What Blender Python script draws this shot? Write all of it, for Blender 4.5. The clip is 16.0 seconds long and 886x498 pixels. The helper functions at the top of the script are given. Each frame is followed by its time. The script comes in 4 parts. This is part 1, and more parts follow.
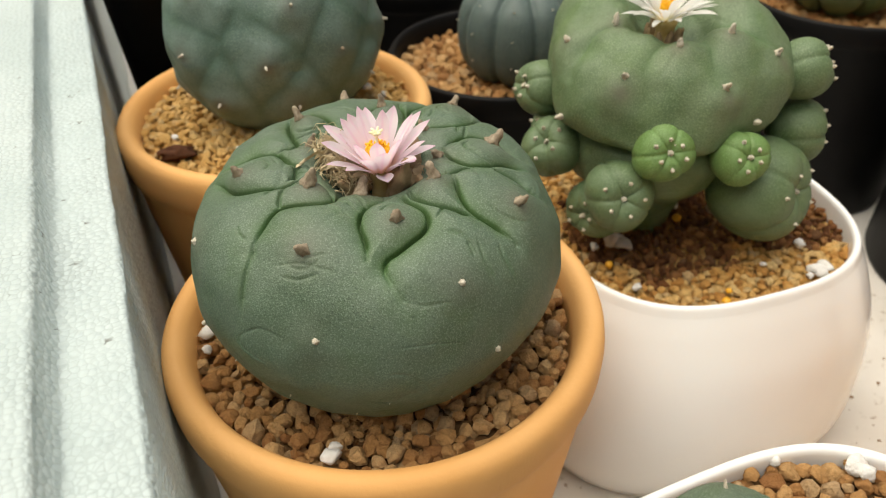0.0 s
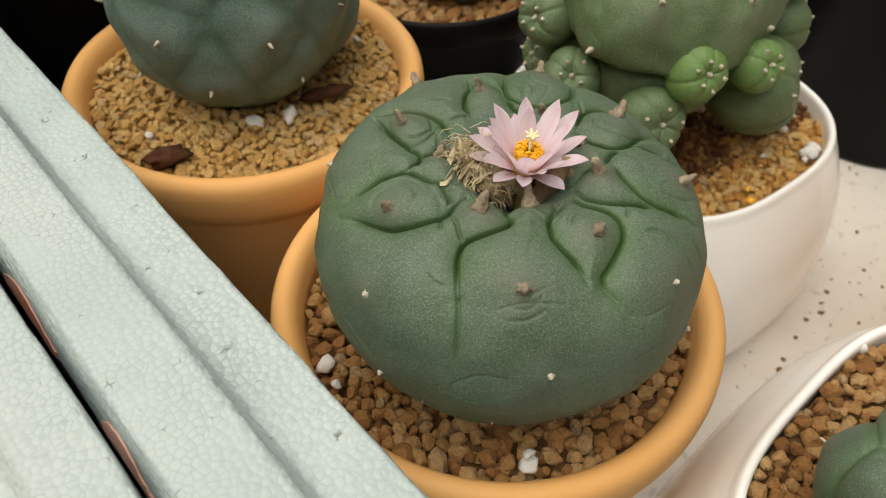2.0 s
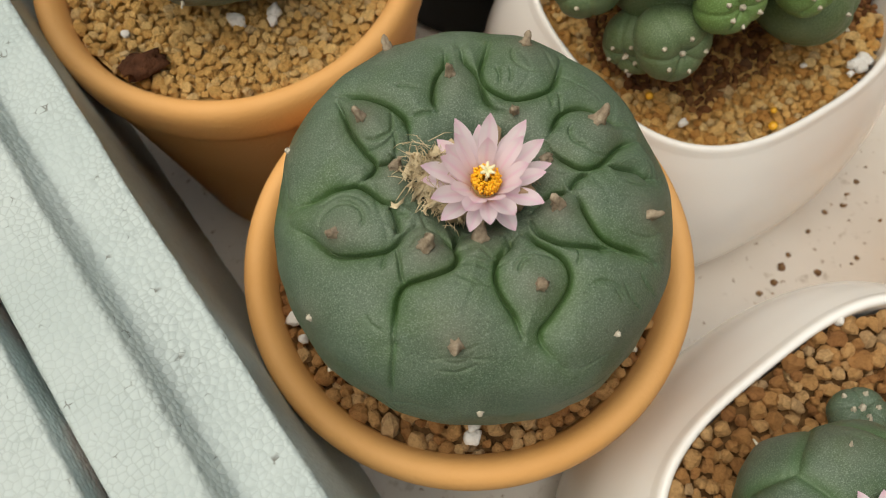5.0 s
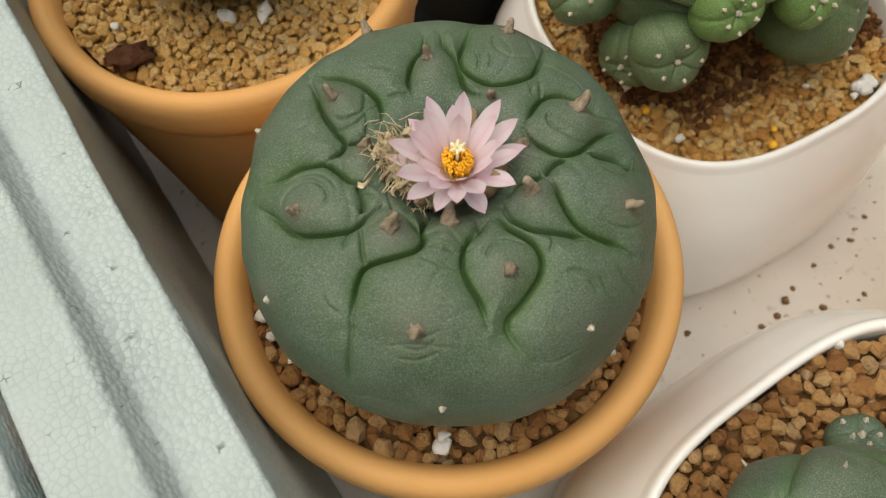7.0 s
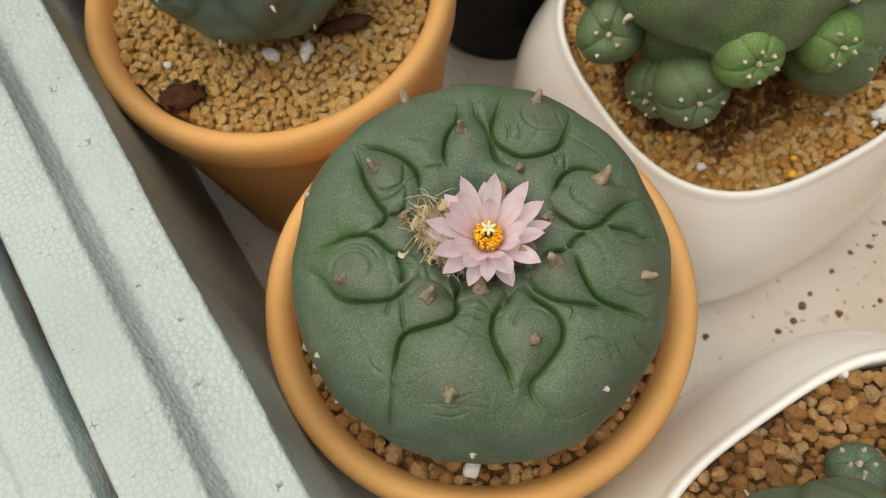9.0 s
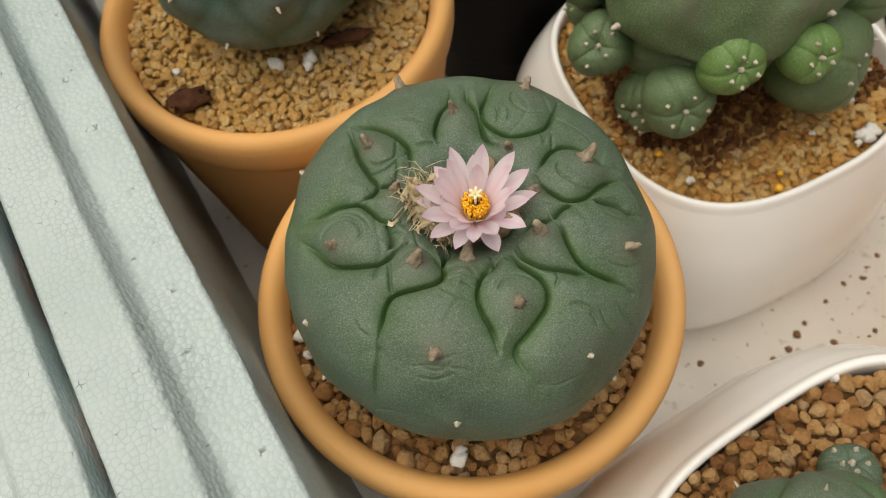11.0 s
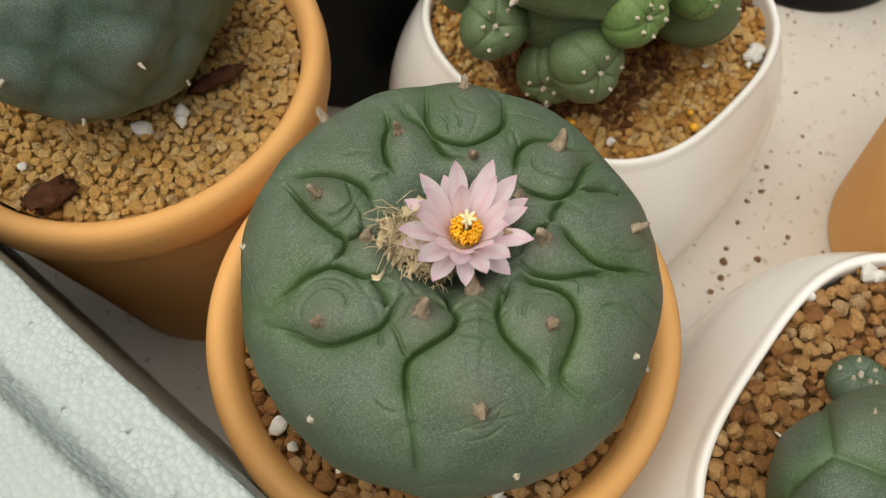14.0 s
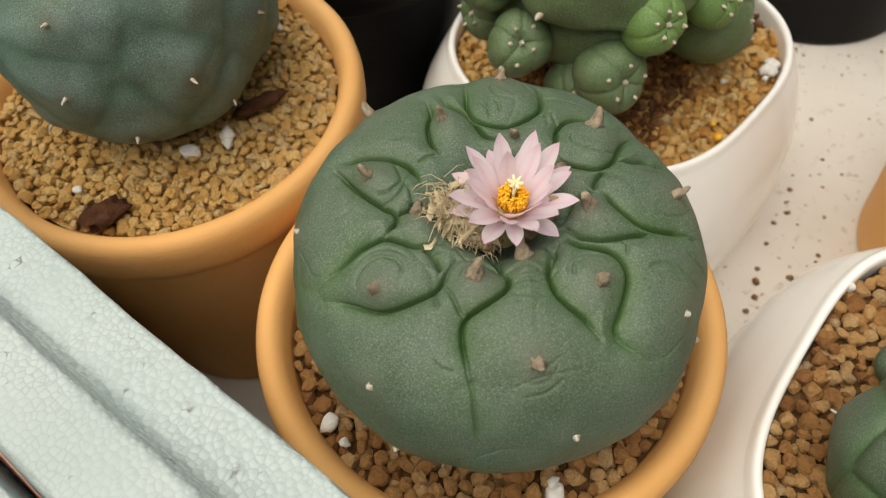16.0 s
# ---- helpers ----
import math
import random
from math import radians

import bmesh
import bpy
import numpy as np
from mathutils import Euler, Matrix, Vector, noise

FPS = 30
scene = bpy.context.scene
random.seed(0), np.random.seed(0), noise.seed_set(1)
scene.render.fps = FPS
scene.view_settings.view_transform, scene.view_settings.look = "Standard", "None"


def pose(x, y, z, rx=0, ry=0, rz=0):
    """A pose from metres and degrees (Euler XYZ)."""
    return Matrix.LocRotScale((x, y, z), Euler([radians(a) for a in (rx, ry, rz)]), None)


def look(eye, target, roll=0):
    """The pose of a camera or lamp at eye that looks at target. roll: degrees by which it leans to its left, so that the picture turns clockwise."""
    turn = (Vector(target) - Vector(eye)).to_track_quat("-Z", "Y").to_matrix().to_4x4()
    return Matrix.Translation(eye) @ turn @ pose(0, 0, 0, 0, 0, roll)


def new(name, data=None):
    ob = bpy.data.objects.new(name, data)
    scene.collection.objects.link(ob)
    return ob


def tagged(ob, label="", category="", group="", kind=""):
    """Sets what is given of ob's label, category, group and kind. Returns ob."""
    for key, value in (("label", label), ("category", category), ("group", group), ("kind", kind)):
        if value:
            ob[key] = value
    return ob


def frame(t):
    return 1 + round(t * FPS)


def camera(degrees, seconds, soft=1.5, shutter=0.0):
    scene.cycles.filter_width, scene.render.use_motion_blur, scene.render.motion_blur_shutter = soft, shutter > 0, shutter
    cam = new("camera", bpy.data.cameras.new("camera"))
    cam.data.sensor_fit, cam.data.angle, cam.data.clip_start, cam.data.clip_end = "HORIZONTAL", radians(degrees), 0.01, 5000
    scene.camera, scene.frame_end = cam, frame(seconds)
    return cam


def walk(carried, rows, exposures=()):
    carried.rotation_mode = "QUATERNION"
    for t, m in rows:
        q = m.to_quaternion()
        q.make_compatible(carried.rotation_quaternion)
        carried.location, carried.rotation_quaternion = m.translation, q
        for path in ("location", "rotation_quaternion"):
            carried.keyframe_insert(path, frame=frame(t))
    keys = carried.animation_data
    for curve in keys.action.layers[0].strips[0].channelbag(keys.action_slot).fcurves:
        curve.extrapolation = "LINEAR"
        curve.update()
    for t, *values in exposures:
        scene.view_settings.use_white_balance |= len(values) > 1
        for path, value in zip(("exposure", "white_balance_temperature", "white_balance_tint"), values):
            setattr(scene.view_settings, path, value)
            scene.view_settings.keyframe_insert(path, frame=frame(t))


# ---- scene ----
cam = camera(61.1, 16.0, soft=1.15)
PATH = [
    (0, (0.0174, -0.1356, 0.2237), (0.0133, 0.1005, 0.0387), -1.50),
    (0.5, (-0.0099, -0.1323, 0.2229), (0.0184, 0.1029, 0.0389), -0.59),
    (1, (-0.0292, -0.1278, 0.2221), (0.0276, 0.0969, 0.0316), -0.42),
    (1.5, (-0.0555, -0.1158, 0.2268), (0.0110, 0.0986, 0.0276), -1.07),
    (2, (-0.0487, -0.0989, 0.2395), (0.0175, 0.0880, 0.0144), 1.10),
    (2.5, (-0.0387, -0.0784, 0.2517), (0.0151, 0.0737, -0.0012), 2.40),
    (3, (-0.0303, -0.0646, 0.2559), (0.0184, 0.0754, -0.0050), 0.49),
    (3.5, (-0.0288, -0.0619, 0.2565), (0.0144, 0.0644, -0.0121), -0.38),
    (4, (-0.0229, -0.0600, 0.2680), (0.0090, 0.0479, -0.0101), 1.08),
    (4.2, (-0.0194, -0.0565, 0.2677), (0.0074, 0.0438, -0.0137), 0.99),
    (6.3, (-0.0134, -0.0655, 0.2612), (0.0027, 0.0481, -0.0160), -4.30),
    (6.5, (-0.0119, -0.0670, 0.2597), (0.0059, 0.0496, -0.0161), -2.92),
    (7, (-0.0097, -0.0676, 0.2551), (0.0067, 0.0548, -0.0183), -3.14),
    (7.5, (-0.0105, -0.0614, 0.2573), (0.0024, 0.0635, -0.0152), -4.02),
    (8, (-0.0093, -0.0625, 0.2578), (0.0009, 0.0627, -0.0146), -5.15),
    (8.5, (-0.0089, -0.0564, 0.2690), (-0.0050, 0.0509, -0.0111), -7.55),
    (8.7, (-0.0071, -0.0522, 0.2768), (-0.0060, 0.0515, -0.0047), -9.41),
    (10.8, (-0.0070, -0.0662, 0.2727), (-0.0031, 0.0573, -0.0006), -6.28),
    (11, (-0.0074, -0.0734, 0.2714), (-0.0029, 0.0593, 0.0024), -6.96),
    (11.5, (-0.0081, -0.0782, 0.2639), (0.0005, 0.0574, -0.0035), -6.57),
    (12, (-0.0126, -0.0736, 0.2667), (0.0034, 0.0644, 0.0008), -5.38),
    (12.5, (-0.0156, -0.0697, 0.2641), (0.0039, 0.0655, -0.0030), -5.27),
    (13, (-0.0226, -0.0603, 0.2613), (0.0039, 0.0643, -0.0103), -6.98),
    (13.5, (-0.0265, -0.0548, 0.2599), (0.0169, 0.0621, -0.0130), -2.93),
    (14, (-0.0287, -0.0513, 0.2577), (0.0333, 0.0622, -0.0131), 1.15),
    (14.5, (-0.0328, -0.0495, 0.2592), (0.0347, 0.0678, -0.0085), -1.02),
    (15, (-0.0382, -0.0524, 0.2519), (0.0265, 0.0638, -0.0170), -2.46),
    (15.5, (-0.0434, -0.0629, 0.2500), (0.0252, 0.0727, -0.0086), -3.25),
    (16, (-0.0430, -0.0657, 0.2518), (0.0273, 0.0771, -0.0025), -3.40),
]
walk(cam, [(t, look(eye, target, roll)) for t, eye, target, roll in PATH], ((0.0, 0.56, 7300, 7), (1.5, 0.26, 7300, 7), (3.0, 0.07, 7300, 7), (8.0, 0.03, 7300, 7), (13.0, 0.02, 7300, 7), (16.0, 0.19, 7300, 7)))
cam.data.dof.use_dof = True
cam.data.dof.focus_distance = 0.150
cam.data.dof.aperture_fstop = 25.0

# ---- world and light ----
world = bpy.data.worlds.new("sky")
scene.world = world
world.use_nodes = True
wn = world.node_tree
sky = wn.nodes.new("ShaderNodeTexSky")
sky.sky_type = "NISHITA"
sky.sun_disc = False
sky.sun_elevation = radians(71)
sky.sun_rotation = radians(-80)
wn.links.new(sky.outputs[0], wn.nodes["Background"].inputs[0])
wn.nodes["Background"].inputs[1].default_value = 0.12
sun_data = bpy.data.lights.new("sun", "SUN")
sun_data.energy, sun_data.angle, sun_data.color = 3.3, radians(80), (1.0, 0.94, 0.85)
sun = new("sun", sun_data)
sun.matrix_world = look((-0.34, 0.06, 1.0), (0, 0, 0))

# ---- materials ----
def mat(name, rough=0.5, metal=0.0, spec=0.5):
    m = bpy.data.materials.new(name)
    m.use_nodes = True
    b = m.node_tree.nodes["Principled BSDF"]
    b.inputs["Roughness"].default_value = rough
    b.inputs["Metallic"].default_value = metal
    b.inputs["Specular IOR Level"].default_value = spec
    return m, m.node_tree, b


def noise_node(nt, scale, detail=3.0, rough=0.55, vec=None):
    n = nt.nodes.new("ShaderNodeTexNoise")
    n.inputs["Scale"].default_value = scale
    n.inputs["Detail"].default_value = detail
    n.inputs["Roughness"].default_value = rough
    if vec is None:
        g = nt.nodes.new("ShaderNodeTexCoord")
        vec = g.outputs["Object"]
    nt.links.new(vec, n.inputs["Vector"])
    return n.outputs["Fac"]


def ramp(nt, fac, stops):
    r = nt.nodes.new("ShaderNodeValToRGB")
    e = r.color_ramp.elements
    while len(e) < len(stops):
        e.new(0.5)
    for el, (p, c) in zip(e, stops):
        el.position = p
        el.color = (*c, 1) if len(c) == 3 else c
    nt.links.new(fac, r.inputs[0])
    return r.outputs[0]


def mix(nt, fac, a, b, blend="MIX"):
    m = nt.nodes.new("ShaderNodeMix")
    m.data_type, m.blend_type = "RGBA", blend
    for s, v in ((m.inputs[0], fac), (m.inputs[6], a), (m.inputs[7], b)):
        if isinstance(v, (int, float)):
            s.default_value = v
        elif isinstance(v, tuple):
            s.default_value = (*v, 1)
        else:
            nt.links.new(v, s)
    return m.outputs[2]


def bump(nt, b, height, dist, strength=1.0, prev=None):
    n = nt.nodes.new("ShaderNodeBump")
    n.inputs["Strength"].default_value = strength
    n.inputs["Distance"].default_value = dist
    nt.links.new(height, n.inputs["Height"])
    if prev is not None:
        nt.links.new(prev, n.inputs["Normal"])
    nt.links.new(n.outputs[0], b.inputs["Normal"])
    return n.outputs[0]


def island(nt):
    return nt.nodes.new("ShaderNodeNewGeometry").outputs["Random Per Island"]


def two_tone(name, c1, c2, scale, rough=0.5, fine=0.0, fine_dist=0.0002, spec=0.5, dirt=None, sss=0.0):
    """A surface that wanders between two colours, with fine relief."""
    m, nt, b = mat(name, rough, 0, spec)
    col = ramp(nt, noise_node(nt, scale), [(0.3, c1), (0.7, c2)])
    if dirt:
        col = mix(nt, ramp(nt, noise_node(nt, scale * 6, 5, 0.7), [(0.56, (0, 0, 0)), (0.72, (1, 1, 1))]), col, dirt)
    nt.links.new(col, b.inputs["Base Color"])
    if fine:
        bump(nt, b, noise_node(nt, fine, 4, 0.6), fine_dist)
    if sss:
        b.inputs["Subsurface Weight"].default_value = sss
        b.inputs["Subsurface Radius"].default_value = (0.003, 0.004, 0.002)
    return m


def cactus_skin(name, base, pale, bright, flush=None):
    """Waxy green skin: grey bloom in patches, tiny pale specks, corky pits, fresher green where a new growth shows."""
    m, nt, b = mat(name, 0.50, 0, 0.45)
    col = ramp(nt, noise_node(nt, 38, 4, 0.6), [(0.3, base), (0.55, pale), (0.75, base)])
    col = mix(nt, ramp(nt, noise_node(nt, 70, 3), [(0.52, (0, 0, 0)), (0.72, (0.7, 0.7, 0.7))]), col, bright)
    col = mix(nt, ramp(nt, noise_node(nt, 20, 3), [(0.4, (0, 0, 0)), (0.7, (0.5, 0.5, 0.5))]), col, (base[0] * 0.8, base[1] * 0.85, base[2] * 1.05))
    speck = noise_node(nt, 3600, 1, 0.5)
    col = mix(nt, ramp(nt, speck, [(0.53, (0, 0, 0)), (0.62, (0.62, 0.62, 0.62))]), col, tuple(min(1, c * 1.45 + 0.04) for c in pale))
    col = mix(nt, ramp(nt, noise_node(nt, 2600, 1, 0.5), [(0.60, (0, 0, 0)), (0.66, (0.45, 0.45, 0.45))]), col, tuple(c * 0.5 for c in base))
    if flush:
        at = nt.nodes.new("ShaderNodeAttribute")
        at.attribute_name = "growth"
        col = mix(nt, at.outputs["Fac"], col, flush)
        at2 = nt.nodes.new("ShaderNodeAttribute")
        at2.attribute_name = "cork"
        col = mix(nt, at2.outputs["Fac"], col, (0.13, 0.115, 0.085))
    nt.links.new(col, b.inputs["Base Color"])
    n = bump(nt, b, noise_node(nt, 3600, 2, 0.6), 0.00016, 0.9)
    bump(nt, b, noise_node(nt, 160, 3, 0.5), 0.0005, 0.5, n)
    b.inputs["Subsurface Weight"].default_value = 0.06
    b.inputs["Subsurface Radius"].default_value = (0.001, 0.002, 0.001)
    return m


def gravel(name, stops, rough=0.85):
    m, nt, b = mat(name, rough, 0, 0.25)
    col = ramp(nt, island(nt), stops)
    col = mix(
        nt, 0.5, col, ramp(nt, noise_node(nt, 900, 5, 0.7), [(0.34, (0.46, 0.40, 0.33)), (0.56, (1, 1, 1))]), "MULTIPLY")
    nt.links.new(col, b.inputs["Base Color"])
    bump(nt, b, noise_node(nt, 1100, 5, 0.75), 0.0013, 1.0)
    return m


M_TERRA = two_tone("terracotta_glazed", (0.75, 0.385, 0.125), (0.80, 0.45, 0.175), 25, 0.62, 900, 0.00010, 0.3)
M_CERAMIC = two_tone("white_ceramic", (0.88, 0.885, 0.865), (0.90, 0.905, 0.89), 12, 0.14, 0, 0, 0.5)
M_BLACK = two_tone("black_plastic", (0.003, 0.003, 0.0035), (0.006, 0.006, 0.006), 20, 0.5, 500, 0.0001, 0.12)
M_SKIN = cactus_skin("grey_green_skin", (0.054, 0.099, 0.055), (0.106, 0.154, 0.106), (0.064, 0.122, 0.044), (0.050, 0.128, 0.022))
M_SKIN_BLUE = cactus_skin("blue_green_skin", (0.080, 0.145, 0.112), (0.150, 0.222, 0.188), (0.070, 0.140, 0.080), (0.040, 0.095, 0.055))
M_SKIN_GREY = cactus_skin("dark_grey_green_skin", (0.060, 0.090, 0.080), (0.090, 0.130, 0.115), (0.055, 0.090, 0.070))
M_SKIN_GREEN = cactus_skin("fresh_green_skin", (0.068, 0.126, 0.046), (0.128, 0.186, 0.096), (0.086, 0.158, 0.040), (0.050, 0.120, 0.028))
M_SKIN_PUP = cactus_skin("young_green_skin", (0.100, 0.200, 0.045), (0.145, 0.250, 0.080), (0.125, 0.235, 0.038))
M_WOOL = two_tone("areole_wool", (0.46, 0.39, 0.29), (0.24, 0.185, 0.13), 900, 0.9, 4000, 0.0003, 0.1)
M_WOOL_PALE = two_tone("pale_areole_wool", (0.70, 0.66, 0.55), (0.50, 0.44, 0.34), 900, 0.9, 4000, 0.0003, 0.1)
M_STRAW = two_tone("straw_coloured_tissue", (0.72, 0.62, 0.42), (0.48, 0.38, 0.23), 300, 0.8, 1500, 0.0003, 0.2)
M_DRY = two_tone("dried_flower", (0.52, 0.40, 0.25), (0.28, 0.19, 0.11), 300, 0.8, 1500, 0.0003, 0.2)
# browner than the golden gravel, and darkened further for dim light on near pots
M_AKADAMA = gravel("baked_clay_gravel", [(0.0, (0.34, 0.155, 0.055)), (0.3, (0.49, 0.25, 0.09)), (0.6, (0.60, 0.34, 0.135)), (0.85, (0.68, 0.43, 0.20)), (1.0, (0.50, 0.34, 0.19))])
M_AKADAMA_PALE = gravel("pale_clay_gravel", [(0.0, (0.66, 0.38, 0.12)), (0.4, (0.80, 0.49, 0.17)), (0.75, (0.86, 0.58, 0.24)), (1.0, (0.70, 0.50, 0.26))])
M_AKADAMA_GOLD = gravel("golden_clay_gravel", [(0.0, (0.60, 0.29, 0.08)), (0.3, (0.78, 0.43, 0.13)), (0.6, (0.86, 0.53, 0.19)), (0.85, (0.88, 0.62, 0.28)), (1.0, (0.66, 0.46, 0.24))])
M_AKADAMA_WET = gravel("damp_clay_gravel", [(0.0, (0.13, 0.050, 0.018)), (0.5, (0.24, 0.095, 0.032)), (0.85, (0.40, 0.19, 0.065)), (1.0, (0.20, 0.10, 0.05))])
M_SOIL = two_tone("dark_soil", (0.10, 0.05, 0.02), (0.22, 0.12, 0.05), 300, 0.95, 900, 0.001, 0.1)
M_PERLITE = two_tone("perlite", (0.80, 0.79, 0.76), (0.66, 0.64, 0.60), 500, 0.8, 1500, 0.0004, 0.2)
M_BARK = two_tone("bark", (0.055, 0.022, 0.012), (0.11, 0.045, 0.022), 400, 0.9, 900, 0.0008, 0.15)
M_PELLET = two_tone("fertiliser_pellet", (0.75, 0.36, 0.02), (0.82, 0.45, 0.04), 300, 0.4)


def foam_material():
    """Pressed beads: round bumps two millimetres across, dirt in some of the joints."""
    m, nt, b = mat("white_polystyrene", 0.55, 0, 0.3)
    g = nt.nodes.new("ShaderNodeTexCoord")
    v = nt.nodes.new("ShaderNodeTexVoronoi")
    v.inputs["Scale"].default_value = 660
    nt.links.new(g.outputs["Object"], v.inputs["Vector"])
    e = nt.nodes.new("ShaderNodeTexVoronoi")
    e.feature = "DISTANCE_TO_EDGE"
    e.inputs["Scale"].default_value = 660
    nt.links.new(g.outputs["Object"], e.inputs["Vector"])
    v.inputs["Randomness"].default_value = e.inputs["Randomness"].default_value = 0.72
    col = ramp(nt, noise_node(nt, 30), [(0.35, (0.45, 0.535, 0.53)), (0.65, (0.51, 0.59, 0.585))])
    joint = ramp(nt, e.outputs["Distance"], [(0.0, (1, 1, 1)), (0.12, (0, 0, 0))])
    worn = ramp(nt, noise_node(nt, 75, 3), [(0.30, (0.25, 0.25, 0.25)), (0.62, (1.0, 1.0, 1.0))])
    col = mix(nt, mix(nt, joint, (0.0, 0.0, 0.0), worn), col, (0.39, 0.46, 0.455))
    dirty = ramp(nt, noise_node(nt, 260, 2, 0.5), [(0.68, (0, 0, 0)), (0.74, (0.8, 0.8, 0.8))])
    col = mix(nt, mix(nt, joint, (0.0, 0.0, 0.0), dirty), col, (0.10, 0.09, 0.07))
    nt.links.new(col, b.inputs["Base Color"])
    dome = ramp(nt, v.outputs["Distance"], [(0.0, (1, 1, 1)), (0.75, (0, 0, 0))])
    n = bump(nt, b, dome, 0.0005, 0.6)
    bump(nt, b, noise_node(nt, 260, 4, 0.6), 0.0003, 0.4, n)
    return m


M_FOAM = foam_material()


def ground_material():
    m, nt, b = mat("dirty_white_board", 0.28, 0, 0.5)
    col = ramp(nt, noise_node(nt, 14, 4), [(0.3, (0.62, 0.58, 0.52)), (0.7, (0.74, 0.72, 0.68))])
    st = ramp(nt, noise_node(nt, 160, 4, 0.6), [(0.60, (0, 0, 0)), (0.74, (0.6, 0.6, 0.6))])
    col = mix(nt, st, col, (0.30, 0.24, 0.17))
    sp = ramp(nt, noise_node(nt, 260, 3, 0.55), [(0.66, (0, 0, 0)), (0.71, (0.85, 0.85, 0.85))])
    col = mix(nt, sp, col, (0.27, 0.19, 0.12))
    nt.links.new(col, b.inputs["Base Color"])
    bump(nt, b, noise_node(nt, 300, 3), 0.0002, 0.4)
    return m


M_GROUND = ground_material()


def petal_material(name, inner, outer, tip):
    m, nt, b = mat(name, 0.5, 0, 0.3)
    at = nt.nodes.new("ShaderNodeAttribute")
    at.attribute_name = "along"
    col = ramp(nt, at.outputs["Fac"], [(0.0, inner), (0.3, outer), (0.8, outer), (1.0, tip)])
    at2 = nt.nodes.new("ShaderNodeAttribute")
    at2.attribute_name = "across"
    mid = ramp(nt, at2.outputs["Fac"], [(0.0, (0.55, 0.55, 0.55)), (0.35, (0, 0, 0))])
    col = mix(nt, mid, col, tip)
    nt.links.new(col, b.inputs["Base Color"])
    tr = nt.nodes.new("ShaderNodeBsdfTranslucent")
    nt.links.new(col, tr.inputs[0])
    ms = nt.nodes.new("ShaderNodeMixShader")
    ms.inputs[0].default_value = 0.48
    out = nt.nodes["Material Output"]
    nt.links.new(b.outputs[0], ms.inputs[1])
    nt.links.new(tr.outputs[0], ms.inputs[2])
    nt.links.new(ms.outputs[0], out.inputs[0])
    return m


M_PETAL = petal_material("pink_petal", (0.97, 0.68, 0.48), (0.98, 0.88, 0.945), (0.97, 0.69, 0.86))
M_PETAL_WHITE = petal_material("white_petal", (0.80, 0.78, 0.45), (0.86, 0.86, 0.84), (0.80, 0.82, 0.76))
M_STAMEN = two_tone("yellow_stamen", (0.95, 0.46, 0.012), (0.97, 0.60, 0.04), 800, 0.5)
M_STIGMA = two_tone("cream_stigma", (0.85, 0.78, 0.45), (0.88, 0.84, 0.60), 800, 0.5)
M_TUBE = two_tone("flower_tube", (0.50, 0.36, 0.12), (0.60, 0.48, 0.25), 300, 0.6)
M_TAPE = two_tone("red_tape", (0.60, 0.20, 0.12), (0.74, 0.52, 0.44), 60, 0.4)


# ---- mesh helpers ----
def link(name, verts, faces, material, parent=None, smooth=True, attrs=()):
    me = bpy.data.meshes.new(name)
    me.from_pydata([tuple(map(float, v)) for v in verts], [], faces)
    me.materials.append(material)
    if smooth:
        me.polygons.foreach_set("use_smooth", [True] * len(me.polygons))
    for key, values in attrs:
        me.attributes.new(key, "FLOAT", "POINT").data.foreach_set("value", np.asarray(values, dtype=np.float32).ravel())
    me.update()
    ob = new(name, me)
    if parent is not None:
        ob.parent = parent
    return ob


def thing(name, at, label, category, group=""):
    ob = new(name)
    ob.empty_display_size = 0.01
    ob.location = at
    return tagged(ob, label, category, group)


def grid_faces(rows, cols, wrap=True):
    """Quads of a grid of rows by cols points, closed round along the columns."""
    f = []
    last = cols if wrap else cols - 1
    for i in range(rows - 1):
        for j in range(last):
            k = (j + 1) % cols
            f.append((i * cols + j, i * cols + k, (i + 1) * cols + k, (i + 1) * cols + j))
    return f


def smooth_line(pts, n):
    """n points along a soft curve through pts, evenly spaced."""
    p = np.array(pts, float)
    q = np.vstack([2 * p[0] - p[1], p, 2 * p[-1] - p[-2]])
    out = []
    for i in range(1, len(q) - 2):
        for u in np.linspace(0, 1, 24, endpoint=False):
            a, b, c, d = q[i - 1], q[i], q[i + 1], q[i + 2]
            out.append(0.5 * (2 * b + (c - a) * u + (2 * a - 5 * b + 4 * c - d) * u * u + (3 * b - a - 3 * c + d) * u ** 3))
    out.append(p[-1])
    out = np.array(out)
    s = np.r_[0, np.cumsum(np.linalg.norm(np.diff(out, axis=0), axis=1))]
    t = np.linspace(0, s[-1], n)
    return np.stack([np.interp(t, s, out[:, k]) for k in range(p.shape[1])], 1)


def lathe(name, profile, material, parent, cols=96, n=None, power=2.0, turn=0.0, wave=None):
    """A turned body; power above 2 squares its plan."""
    prof = smooth_line(profile, n) if n else np.array(profile, float)
    th = np.linspace(0, 2 * np.pi, cols, endpoint=False)
    k = (np.abs(np.cos(th)) ** power + np.abs(np.sin(th)) ** power) ** (-1 / power)
    ca, sa = np.cos(th + turn), np.sin(th + turn)
    verts = []
    for r, z in prof:
        lift = np.zeros(cols) if wave is None else wave(th, z)
        verts.append(np.stack([r * k * ca, r * k * sa, z + lift], 1))
    verts = np.concatenate(verts)
    faces = grid_faces(len(prof), cols)
    return link(name, verts, faces, material, parent)


